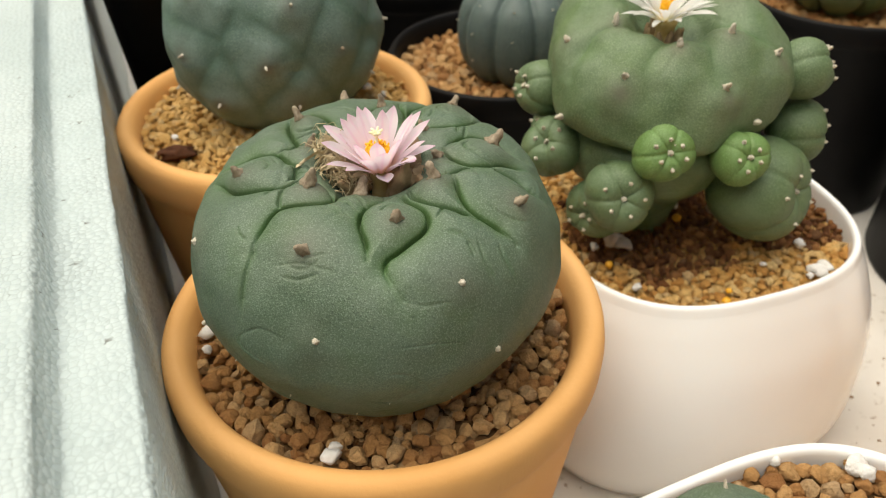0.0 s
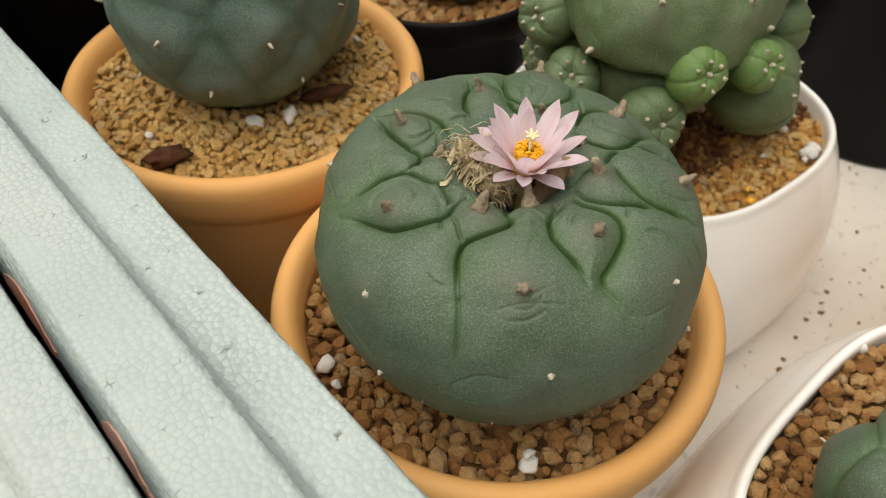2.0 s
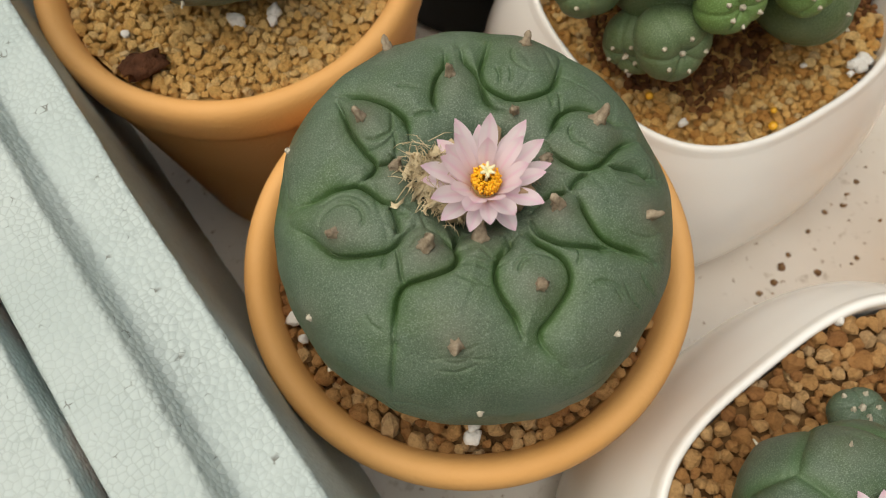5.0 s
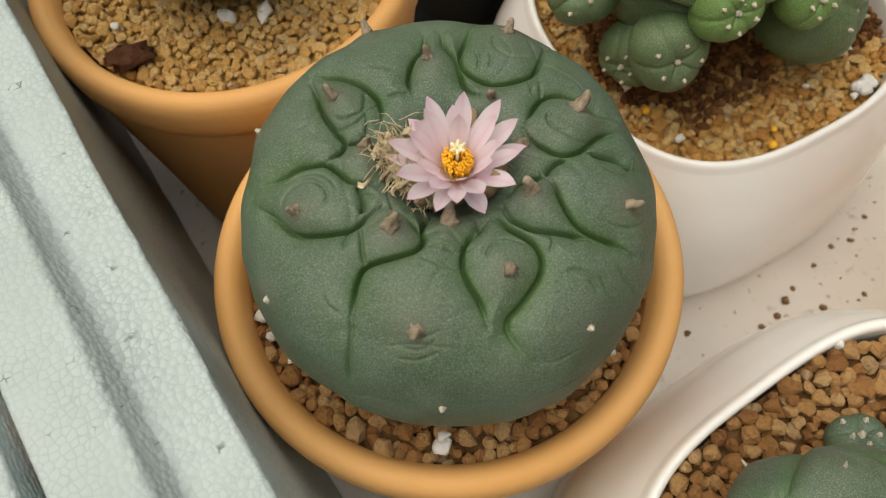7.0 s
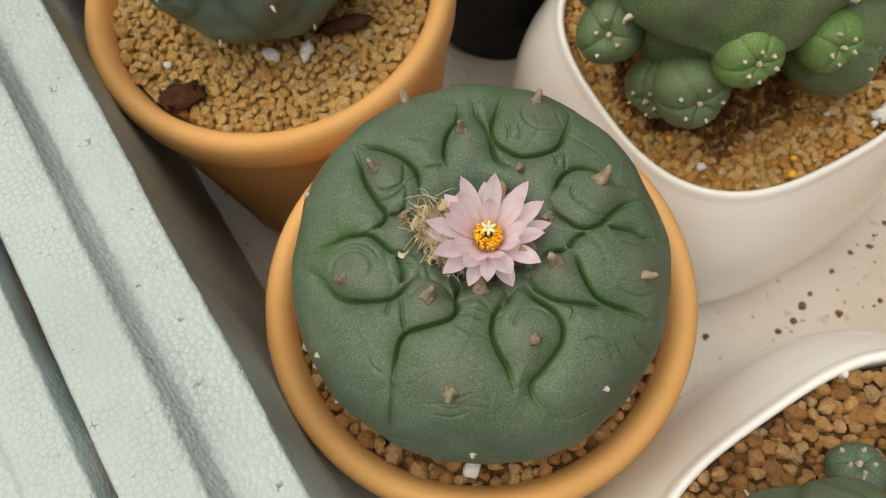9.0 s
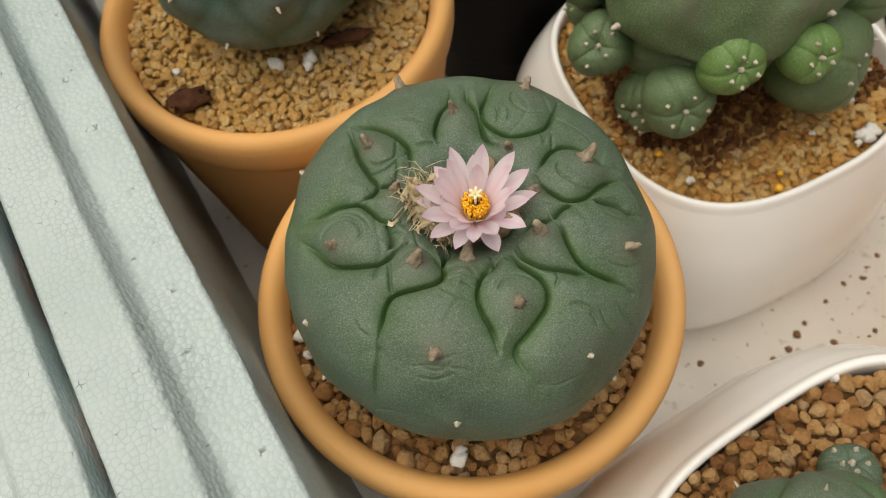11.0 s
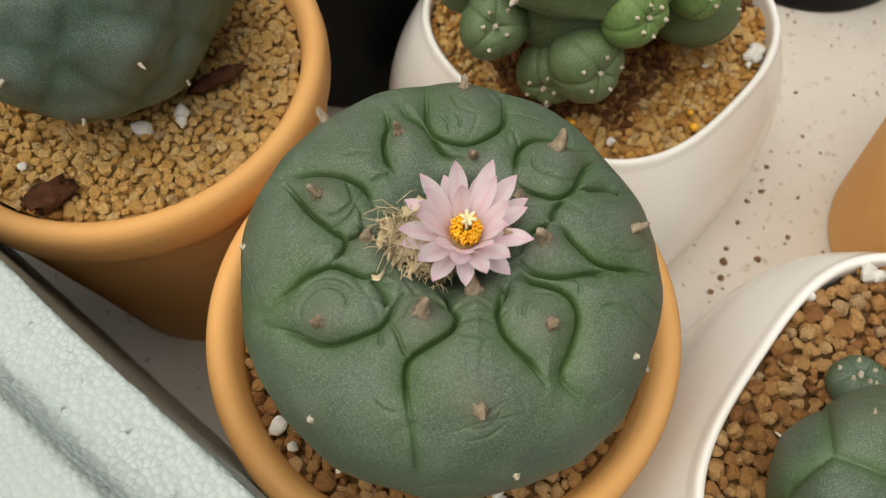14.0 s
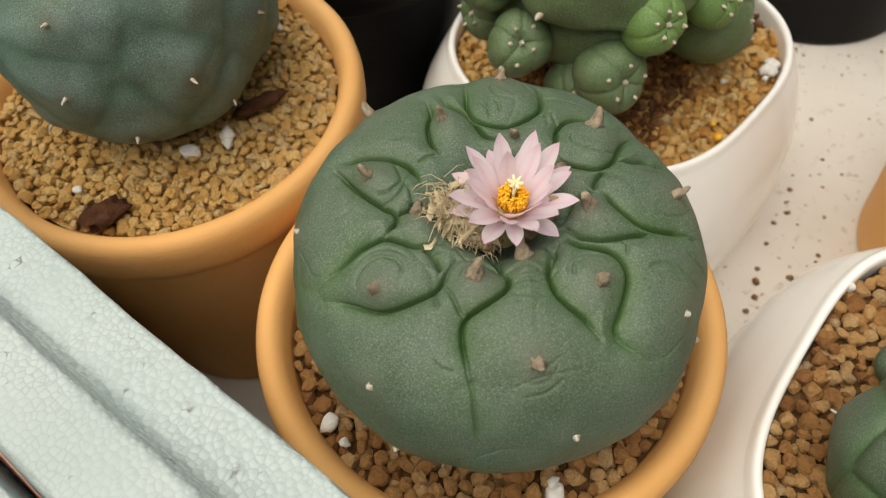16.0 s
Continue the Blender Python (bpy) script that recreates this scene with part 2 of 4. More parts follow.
def tube(points, radii, cols=7):
    """Verts and faces of a round, tapering strand along points."""
    p = np.array(points, float)
    d = np.gradient(p, axis=0)
    d /= np.linalg.norm(d, axis=1)[:, None] + 1e-12
    ref = np.array([0.3, 0.2, 0.9]) if abs(d[0][2]) < 0.8 else np.array([1.0, 0.1, 0.0])
    a = np.cross(d, ref)
    a /= np.linalg.norm(a, axis=1)[:, None]
    b = np.cross(d, a)
    th = np.linspace(0, 2 * np.pi, cols, endpoint=False)
    v = np.concatenate([p[i] + radii[i] * (np.cos(th)[:, None] * a[i] + np.sin(th)[:, None] * b[i]) for i in range(len(p))])
    f = grid_faces(len(p), cols)
    f.append(tuple(range(cols))[::-1])
    f.append(tuple(range((len(p) - 1) * cols, len(p) * cols)))
    return v, f


def join(bits):
    verts, faces, off = [], [], 0
    for v, f in bits:
        verts.append(v)
        faces += [tuple(i + off for i in q) for q in f]
        off += len(v)
    return np.concatenate(verts), faces


def ico(level):
    bm = bmesh.new()
    bmesh.ops.create_icosphere(bm, subdivisions=level, radius=1.0)
    v = np.array([x.co[:] for x in bm.verts])
    f = [tuple(x.index for x in q.verts) for q in bm.faces]
    bm.free()
    return v, f


ICO1, ICO2, ICO3 = ico(1), ico(2), ico(3)


def lump(rng, ico_mesh, size, rough=0.22, flat=0.8):
    """A small stone: a ball cut by a few planes and roughened."""
    v = ico_mesh[0].copy()
    for _ in range(9):
        d = rng.normal(size=3)
        d /= np.linalg.norm(d)
        h = rng.uniform(0.5, 0.85)
        over = np.maximum(v @ d - h, 0)
        v -= 0.95 * over[:, None] * d
    o = rng.uniform(0, 100, 3)
    nz = np.array([noise.noise(Vector((p * 1.9 + o).tolist())) + 0.5 * noise.noise(Vector((p * 4.5 + o).tolist())) for p in v])
    v *= (1 + rough * nz)[:, None]
    v *= size * rng.uniform(0.85, 1.15, 3) * np.array([1, 1, flat])
    a = rng.uniform(0, 2 * np.pi)
    c, s = np.cos(a), np.sin(a)
    t = rng.uniform(-0.6, 0.6)
    v = v @ np.array([[c, -s, 0], [s, c, 0], [0, 0, 1]]).T
    v = v @ np.array([[1, 0, 0], [0, np.cos(t), -np.sin(t)], [0, np.sin(t), np.cos(t)]]).T
    return v


def stones(name, parent, material, rng, inside, reach, level, size, count, ico_mesh=ICO2, mound=None):
    """A bed of loose grains as one object; inside(x, y) says where the bed is."""
    kinds = [lump(rng, ico_mesh, 1.0) for _ in range(14)]
    bits = []
    placed = np.zeros((0, 3))
    tries = 0
    while len(bits) < count and tries < count * 40:
        tries += 1
        x, y = rng.uniform(-reach, reach, 2)
        if not inside(x, y):
            continue
        s = size * rng.choice([0.7, 0.85, 1.0, 1.0, 1.15, 1.35])
        if len(placed):
            near = (placed[:, 0] - x) ** 2 + (placed[:, 1] - y) ** 2 < (0.66 * (placed[:, 2] + s)) ** 2
            if near.any():
                continue
        placed = np.vstack([placed, (x, y, s)])
        z = level + rng.uniform(-0.25, 0.3) * size + (mound(x, y) if mound else 0)
        a = rng.uniform(0, 6.28)
        k = kinds[rng.integers(len(kinds))] * s
        c, sn = np.cos(a), np.sin(a)
        bits.append((np.stack([k[:, 0] * c - k[:, 1] * sn + x, k[:, 0] * sn + k[:, 1] * c + y, k[:, 2] + z], 1), ico_mesh[1]))
    # a lower layer fills the gaps
    for _ in range(int(count * 1.2)):
        x, y = rng.uniform(-reach, reach, 2)
        if not inside(x, y):
            continue
        k = kinds[rng.integers(len(kinds))] * size * rng.uniform(0.6, 1.0)
        z = level - size * rng.uniform(0.45, 1.1) + (mound(x, y) if mound else 0)
        bits.append((k + np.array([x, y, z]), ico_mesh[1]))
    v, f = join(bits)
    return tagged(link(name, v, f, material, parent, smooth=False), kind="stuff")


# ---- board, foam boxes, unseen ground and walls added for the light ----
def block(name, lo, hi, material, label, category):
    """A plain upright slab between two corners."""
    v = [(x, y, z) for z in (lo[2], hi[2]) for x, y in ((lo[0], lo[1]), (hi[0], lo[1]), (hi[0], hi[1]), (lo[0], hi[1]))]
    f = [(3, 2, 1, 0), (4, 5, 6, 7), (0, 1, 5, 4), (1, 2, 6, 5), (2, 3, 7, 6), (3, 0, 4, 7)]
    return tagged(link(name, v, f, material, smooth=False), label, category, kind="structure")


# the ground past the board is unseen; its warm tone tunes the bounce
M_UNSEEN_GROUND = two_tone("unseen_warm_ground", (0.30, 0.265, 0.215), (0.38, 0.34, 0.285), 6, 0.9, 120, 0.002, 0.2)
M_UNSEEN_WALL = two_tone("unseen_beige_wall", (0.40, 0.335, 0.245), (0.48, 0.41, 0.315), 3, 0.9, 60, 0.003, 0.2)
g = 30.0
ground = link("ground", [(-g, -g, -0.018), (g, -g, -0.018), (g, g, -0.018), (-g, g, -0.018)], [(0, 1, 2, 3)], M_UNSEEN_GROUND, smooth=False)
tagged(ground, "unseen pale ground added for its warm bounce light", "ground", kind="structure")
block("board", (-0.60, -0.45, -0.018), (0.75, 0.75, 0.0), M_GROUND, "dirty white board sprinkled with soil crumbs", "board")
# added walls, never in view: they block low skylight and return warm fill
block("unseen_wall_south", (-2.0, -1.95, -0.018), (2.2, -1.80, 2.0), M_UNSEEN_WALL, "unseen plain beige wall added to shape the light", "wall")
block("unseen_wall_north", (-2.0, 2.00, -0.018), (2.2, 2.15, 2.0), M_UNSEEN_WALL, "unseen plain beige wall added to shape the light", "wall")
block("unseen_wall_west", (-2.15, -1.95, -0.018), (-2.0, 2.15, 2.0), M_UNSEEN_WALL, "unseen plain beige wall added to shape the light", "wall")
block("unseen_wall_east", (2.2, -1.95, -0.018), (2.35, 2.15, 2.0), M_UNSEEN_WALL, "unseen plain beige wall added to shape the light", "wall")

FOAM_TURN = math.atan(0.43)   # the wall runs away to the left


def foam_box(name, sections, label, lo=-0.35, hi=0.60):
    """A length of a foam wall; sections: points (across, z), across to the left of the inner face."""
    rng = np.random.default_rng(5)
    n = 190
    ys = np.linspace(lo, hi, n)
    pts = []
    k = len(sections)
    sec = np.array(sections)
    for y in ys:
        for i, (a, z) in enumerate(sec):
            j = 0.00030 * noise.noise(Vector((y * 160, i * 3.1, 0))) + 0.0005 * noise.noise(Vector((y * 22, i * 1.7, 4)))
            pts.append((-a + j, y, z + 0.5 * j * (z > 0.01)))
    faces = grid_faces(n, k)
    faces.append(tuple(range(k))[::-1])
    faces.append(tuple(range((n - 1) * k, n * k)))
    ob = link(name, pts, faces, M_FOAM)
    ob.matrix_world = pose(-0.0575, 0, 0, 0, 0, math.degrees(FOAM_TURN))
    return tagged(ob, label, "foam box")


def soft(points, r=0.0012):
    """Rounds off the corners of a closed section."""
    p = np.array(points, float)
    out = []
    for i in range(len(p)):
        a, b, c = p[i - 1], p[i], p[(i + 1) % len(p)]
        u, w = a - b, c - b
        ru, rw = min(r, 0.4 * np.linalg.norm(u)), min(r, 0.4 * np.linalg.norm(w))
        s, e = b + u / np.linalg.norm(u) * ru, b + w / np.linalg.norm(w) * rw
        for t in (0, 0.33, 0.67, 1):
            out.append(tuple((1 - t) ** 2 * s + 2 * t * (1 - t) * b + t * t * e))
    return out


first_box = foam_box("foam_box", soft([(0, 0.0), (0.0, 0.1286), (0.0125, 0.1286), (0.0150, 0.1350), (0.0288, 0.1356), (0.0316, 0.1240), (0.0318, 0.0)]),
         "white polystyrene box wall with a stepped rim beside the pots")
foam_box("foam_box", soft([(0.0332, 0.0), (0.0326, 0.1352), (0.0440, 0.1350), (0.0470, 0.1305), (0.0650, 0.1300), (0.0650, 0.0)]),
         "second white polystyrene box standing against the first")


def tape(parent):
    """Worn strips of red packing tape stuck to the outer face of the wall."""
    rng = np.random.default_rng(17)
    for y0, y1 in ((-0.075, -0.040), (-0.030, -0.012), (0.006, 0.030)):
        n = 24
        v = []
        for i in range(n):
            y = y0 + (y1 - y0) * i / (n - 1)
            top = 0.1262 + 0.0034 * math.sin(3.1 * (i / (n - 1)) ** 1.6) + rng.normal() * 0.00015
            for out, z in ((0.0001, 0.1246), (0.0001, top), (0.0004, top), (0.0004, 0.1246)):
                v.append((-0.0288 - 0.2414 * (0.1356 - z) - out, y, z))
        f = grid_faces(n, 4)
        f += [(3, 2, 1, 0), tuple(range(4 * n - 4, 4 * n))]
        tagged(link("tape_strip", v, f, M_TAPE, parent, smooth=False), "worn red packing tape")


tape(first_box)


# ---- pots ----
def terracotta_pot(at, label, tall=1.0):
    pot = thing("terracotta_pot", at, label, "pot", "terracotta pots")
    prof = [(0.0, 0.004), (0.036, 0.004), (0.0385, 0.02), (0.0440, 0.080), (0.0459, 0.0950), (0.0469, 0.0985), (0.0484, 0.1006), (0.0502, 0.1012),
            (0.0520, 0.1005), (0.0531, 0.0988), (0.0535, 0.0960), (0.0534, 0.0920), (0.0531, 0.0900), (0.0526, 0.0884), (0.0518, 0.0868), (0.0512, 0.0840),
            (0.0465, 0.046), (0.0418, 0.004), (0.0408, 0.0006), (0.0390, 0.0), (0.0, 0.0)]
    prof = [(r, z * tall) for r, z in prof]
    lathe("body", prof[14:], M_TERRA, pot, 128)
    lathe("body_lining", prof[:5], M_TERRA, pot, 96)
    lathe("rim", prof[4:15], M_TERRA, pot, 128)
    return pot


def square_pot(at, half, top, power, turn, label):
    pot = thing("ceramic_pot", at, label, "pot", "white ceramic pots")
    t = top
    prof = [(0.0, 0.3 * t), (0.80 * half, 0.3 * t), (0.955 * half, 0.80 * t), (0.962 * half, 0.955 * t), (0.968 * half, 0.990 * t), (0.985 * half, t), (1.005 * half, 0.993 * t),
            (1.025 * half, 0.960 * t), (1.095 * half, 0.86 * t), (1.190 * half, 0.68 * t), (1.245 * half, 0.45 * t), (1.255 * half, 0.20 * t),
            (1.210 * half, 0.07 * t), (1.160 * half, 0.02 * t), (1.100 * half, 0.0), (0.5 * half, 0.0), (0.0, 0.0)]
    lathe("body", prof[7:], M_CERAMIC, pot, 144, 80, power, turn)
    lathe("rim", prof[2:8], M_CERAMIC, pot, 144, 40, power, turn)
    lathe("body_lining", prof[:3], M_CERAMIC, pot, 144, None, power, turn)
    return pot


def black_pot(at, radius, height, label, power=2.0, turn=0.0, foot=0.72):
    pot = thing("nursery_pot", at, label, "pot", "black nursery pots")
    r, h = radius, height
    prof = [(0.0, 0.004), (0.70 * r, 0.004), (0.93 * r, h - 0.006), (0.94 * r, h - 0.001), (0.96 * r, h), (0.985 * r, h), (r, h - 0.001), (r, h - 0.009),
            (0.985 * r, h - 0.010), (0.955 * r, h - 0.012), ((foot + 0.02) * r, 0.003), (foot * r, 0.0), (0.0, 0.0)]
    lathe("body", prof[8:], M_BLACK, pot, 96, None, power, turn)
    lathe("body_lining", prof[:3], M_BLACK, pot, 96, None, power, turn)
    lathe("rim", prof[2:9], M_BLACK, pot, 96, None, power, turn)
    return pot


def disc(name, parent, radius, z, material, power=2.0, turn=0.0):
    """The dark bed under the loose grains."""
    prof = [(0.0, z), (radius * 0.5, z), (radius, z)]
    return lathe(name, prof, material, parent, 64, None, power, turn)


def squarish(half, power, turn):
    c, s = math.cos(turn), math.sin(turn)

    def inside(x, y):
        u, v = x * c + y * s, -x * s + y * c
        return (abs(u) ** power + abs(v) ** power) ** (1 / power) < half
    return inside


def ring(outer, inner=0.0, cx=0.0, cy=0.0):
    return lambda x, y: math.hypot(x, y) < outer and math.hypot(x - cx, y - cy) > inner


# ---- cacti ----
def grow(profile, cols, rows, uneven=()):
    """Base surface of a round cactus: points, normals, angles and the profile."""
    prof = smooth_line(profile, rows)
    th = np.linspace(0, 2 * np.pi, cols, endpoint=False)
    k = np.ones(cols)
    for order, amount, phase in uneven:
        k += amount * np.cos(order * th + phase)
    r = prof[:, 0][:, None] * k[None, :]
    p = np.stack([r * np.cos(th), r * np.sin(th), np.repeat(prof[:, 1][:, None], cols, 1)], 2)
    d = np.gradient(prof, axis=0)
    d /= np.linalg.norm(d, axis=1)[:, None] + 1e-12
    n = np.stack([d[:, 1][:, None] * np.cos(th), d[:, 1][:, None] * np.sin(th), np.repeat(-d[:, 0][:, None], cols, 1)], 2)
    return p, n, th, prof


def seg_dist(p, line):
    """Distance of points to a line of points, and the place along it."""
    best = np.full(len(p), 9.0)
    along = np.zeros(len(p))
    m = len(line) - 1
    for i in range(m):
        a, b = line[i], line[i + 1]
        ab = b - a
        t = np.clip(((p - a) @ ab) / (ab @ ab + 1e-15), 0, 1)
        d = np.linalg.norm(p - a - t[:, None] * ab, axis=1)
        near = d < best
        best = np.where(near, d, best)
        along = np.where(near, (i + t) / m, along)
    return best, along


def tuft(name, parent, at, way, size, material, rng, flutes=5, bend=0.3, label="", thick=0.24):
    """A stub of matted wool: one fluted, bent and ragged cone."""
    way = np.array(way, float)
    way /= np.linalg.norm(way)
    lean = rng.normal(size=3) * bend
    pts, rad = [], []
    for u in (-0.25, 0.0, 0.18, 0.38, 0.58, 0.78, 0.92, 1.0):
        pts.append(np.array(at) + way * size * u + lean * size * 0.5 * max(u, 0) ** 2 + rng.normal(size=3) * size * 0.02)
        rad.append(size * thick * (1.15, 1.2, 1.05, 0.9, 0.78, 0.62, 0.42, 0.10)[len(rad)] * rng.uniform(0.9, 1.1))
    cols = 12
    v, f = tube(pts, rad, cols)
    mid = np.repeat(np.array(pts), cols, 0)
    th = np.tile(np.arange(cols) * 2 * np.pi / cols, len(pts))
    row = np.repeat(np.arange(len(pts)), cols)
    k = 1 + 0.22 * np.sin(flutes * th + 0.5 * row + rng.uniform(0, 6)) + rng.normal(size=len(v)) * 0.13
    v = mid + (v - mid) * k[:, None]
    ob = link(name, v, f, material, parent)
    return tagged(ob, label) if label else ob


def petal(length, width, lift, curl, base, rows=12, cols=7, cup=0.25, tip=0.16):
    """One petal along +x from the base radius, rising and bending outwards."""
    v, along, across = [], [], []
    x, z, ang = base, 0.0, lift
    step = length / (rows - 1)
    for i in range(rows):
        u = i / (rows - 1)
        w = width * (0.34 + 0.66 * math.sin(min(1.0, u / 0.62) * math.pi / 2)) * (1 - max(0, (u - 0.62) / 0.38) ** 2.2 * (1 - tip * 0.2))
        w = max(w, width * 0.03)
        for j in range(cols):
            s = 2 * j / (cols - 1) - 1
            v.append((x, s * w / 2, z + cup * w * (s * s - 0.4) * (1 - 0.5 * u) - (0.02 * width if j == cols // 2 else 0)))
            along.append(u)
            across.append(abs(s))
        x += step * math.cos(ang)
        z += step * math.sin(ang)
        ang -= curl / (rows - 1)
    return np.array(v), grid_faces(rows, cols, False), along, across


def flower(parent, at, petals, stamen_r, tube_r, tube_h, material, rng, lean=(0, 0)):
    """petals: rings of (count, length, width, lift degrees, curl degrees, base height, start angle)."""
    fl = new("flower")
    fl.parent = parent
    fl.location = at
    fl.rotation_euler = (lean[0], lean[1], 0)
    for count, length, width, lift, curl, z0, a0 in petals:
        for i in range(count):
            L, Wd = length * rng.uniform(0.9, 1.08), width * rng.uniform(0.88, 1.1)
            v, f, al, ac = petal(L, Wd, radians(lift + rng.uniform(-9, 9)), radians(curl + rng.uniform(-10, 10)), 0.0021)
            tw = rng.uniform(-0.25, 0.25)
            y, z = v[:, 1] * math.cos(tw), v[:, 2] + v[:, 1] * math.sin(tw)
            a = a0 + (i + rng.uniform(-0.18, 0.18)) * 2 * math.pi / count
            c, s = math.cos(a), math.sin(a)
            v = np.stack([v[:, 0] * c - y * s, v[:, 0] * s + y * c, z + z0], 1)
            ob = link("petal", v, f, material, fl, True, (("along", al), ("across", ac)))
    bits = []
    for i in range(260):
        a, q = rng.uniform(0, 6.28), math.sqrt(rng.uniform(0.12, 1)) * stamen_r
        h = 0.0050 + rng.uniform(-0.0008, 0.0008) - 0.25 * q
        x, y = q * math.cos(a), q * math.sin(a)
        b = np.array([0.45 * x, 0.45 * y, 0.0])
        m = np.array([x * 1.0, y * 1.0, h * 0.6])
        e = np.array([x * 0.92 + rng.normal() * 0.0002, y * 0.92 + rng.normal() * 0.0002, h])
        bits.append(tube([b, m, e], [0.00011, 0.0001, 0.00009], 5))
        bits.append((ICO1[0] * 0.00025 * np.array([1, 1, 1.6]) + e, ICO1[1]))
    v, f = join(bits)
    tagged(link("stamen_cluster", v, f, M_STAMEN, fl), "dense orange-yellow stamens", kind="stuff")
    bits = [tube([(0, 0, 0), (0, 0, 0.004), (0, 0, 0.0078)], [0.0003, 0.00028, 0.0003], 8)]
    for i in range(6):
        a = i * 1.047 + 0.3
        c, s = math.cos(a), math.sin(a)
        bits.append(tube([(0, 0, 0.0076), (0.0007 * c, 0.0007 * s, 0.0085), (0.0014 * c, 0.0014 * s, 0.0089)], [0.00028, 0.00036, 0.00022], 7))
    v, f = join(bits)
    tagged(link("stigma", v, f, M_STIGMA, fl), "star-shaped cream stigma")
    tb = lathe("tube", [(tube_r, -tube_h), (tube_r * 1.15, -tube_h * 0.7), (tube_r * 0.9, -tube_h * 0.35), (tube_r * 1.2, 0.0), (tube_r * 0.6, 0.0004), (0.0, 0.0002)], M_TUBE, fl, 24, 20)
    return fl


def cactus_body(profile, cols, rows, cuts, areoles, material, parent, uneven=(), swell=0.0022, depth=0.0011, rng=None, pads=0.0007, name="body", cells=None, grade=0.25, bulge=0.0030, crease=0.6, padr=0.0034, lumps=0.0006, tip=0.0, wrinkle=0.00022):
    """A round cactus body with furrows cut into it and a pad under each areole. cuts: (weight, points in plan, mm)."""
    p, n, th, prof = grow(profile, cols, rows, uneven)
    top = prof[np.argmax(prof[:, 0]):]
    P, N = p.reshape(-1, 3), n.reshape(-1, 3)
    near = np.full(len(P), 1.0)
    groove = np.zeros(len(P))
    fresh = np.zeros(len(P))
    for weight, pts in cuts:
        xy = smooth_line(np.array(pts) * 0.001, max(6, 3 * len(pts)))
        r = np.hypot(xy[:, 0], xy[:, 1])
        z = np.interp(r, top[::-1, 0], top[::-1, 1])
        line = np.column_stack([xy, z])
        lo, hi = line.min(0) - 0.012, line.max(0) + 0.012
        pick = np.flatnonzero(((P > lo) & (P < hi)).all(1))
        d, along = np.full(len(P), 9.0), np.zeros(len(P))
        d[pick], along[pick] = seg_dist(P[pick], line)
        ends = np.clip(np.minimum(along, 1 - along) * 6, 0.25, 1)
        groove = np.maximum(groove, weight * ends * np.exp(-(d / 0.00032) ** 2))
        fresh = np.maximum(fresh, weight * ends * (0.65 * np.exp(-(d / 0.0008) ** 2) + 0.35 * np.exp(-(d / 0.0026) ** 2)))
        if weight >= 0.6:
            near = np.minimum(near, d / weight + 0.0025 * (1 - ends))
    if cells is not None:
        d = np.sort(np.stack([np.linalg.norm((P - np.array(a)) * np.array([1, 1, 0.8]), axis=1) for a in cells]), axis=0)
        gap = d[1] - d[0]
        near = np.minimum(near, gap * 0.75)
        groove = np.maximum(groove, crease * np.exp(-(gap / 0.0014) ** 2))
        fresh = np.maximum(fresh, 0.55 * np.exp(-(gap / 0.0035) ** 2))
        cuts = (1,)
    swelling = swell * (1 - np.exp(-(near / bulge) ** 1.05)) if len(cuts) else np.zeros(len(P))
    high = np.clip((P[:, 2] - prof[:, 1].min()) / np.ptp(prof[:, 1]), 0, 1)
    swelling = swelling - swell
    disp = swelling * np.clip((high - grade) * 2.2, 0, 1) - depth * groove
    cork = np.zeros(len(P))
    for a in areoles:
        d = np.linalg.norm(P - np.array(a[:3]), axis=1)
        disp += pads * np.exp(-(d / padr) ** 2)
        cork = np.maximum(cork, 0.8 * np.exp(-(d / 0.0020) ** 2) + 0.42 * np.exp(-(d / 0.0056) ** 2))
    wob = np.array([noise.noise(Vector((q * 55).tolist())) + 0.5 * noise.noise(Vector((q * 150).tolist())) for q in P])
    disp += lumps * wob
    fold = np.array([noise.noise(Vector((q[0] * 80, q[1] * 80, q[2] * 150 + 7))) for q in P])
    keep = np.array([noise.noise(Vector((q * 60 + 31).tolist())) for q in P])
    disp -= wrinkle * np.exp(-(fold / 0.05) ** 2) * np.clip(keep * 4, 0, 1)
    P = P + N * disp[:, None]
    P[:, 2] += tip * P[:, 1] * np.clip((high - 0.5) * 4, 0, 1)
    return link(name, P, grid_faces(rows, cols), material, parent, True, (("growth", np.clip(fresh * 0.8, 0, 0.75)), ("cork", np.clip(cork * (0.55 + 0.45 * wob), 0, 1)))), P, N


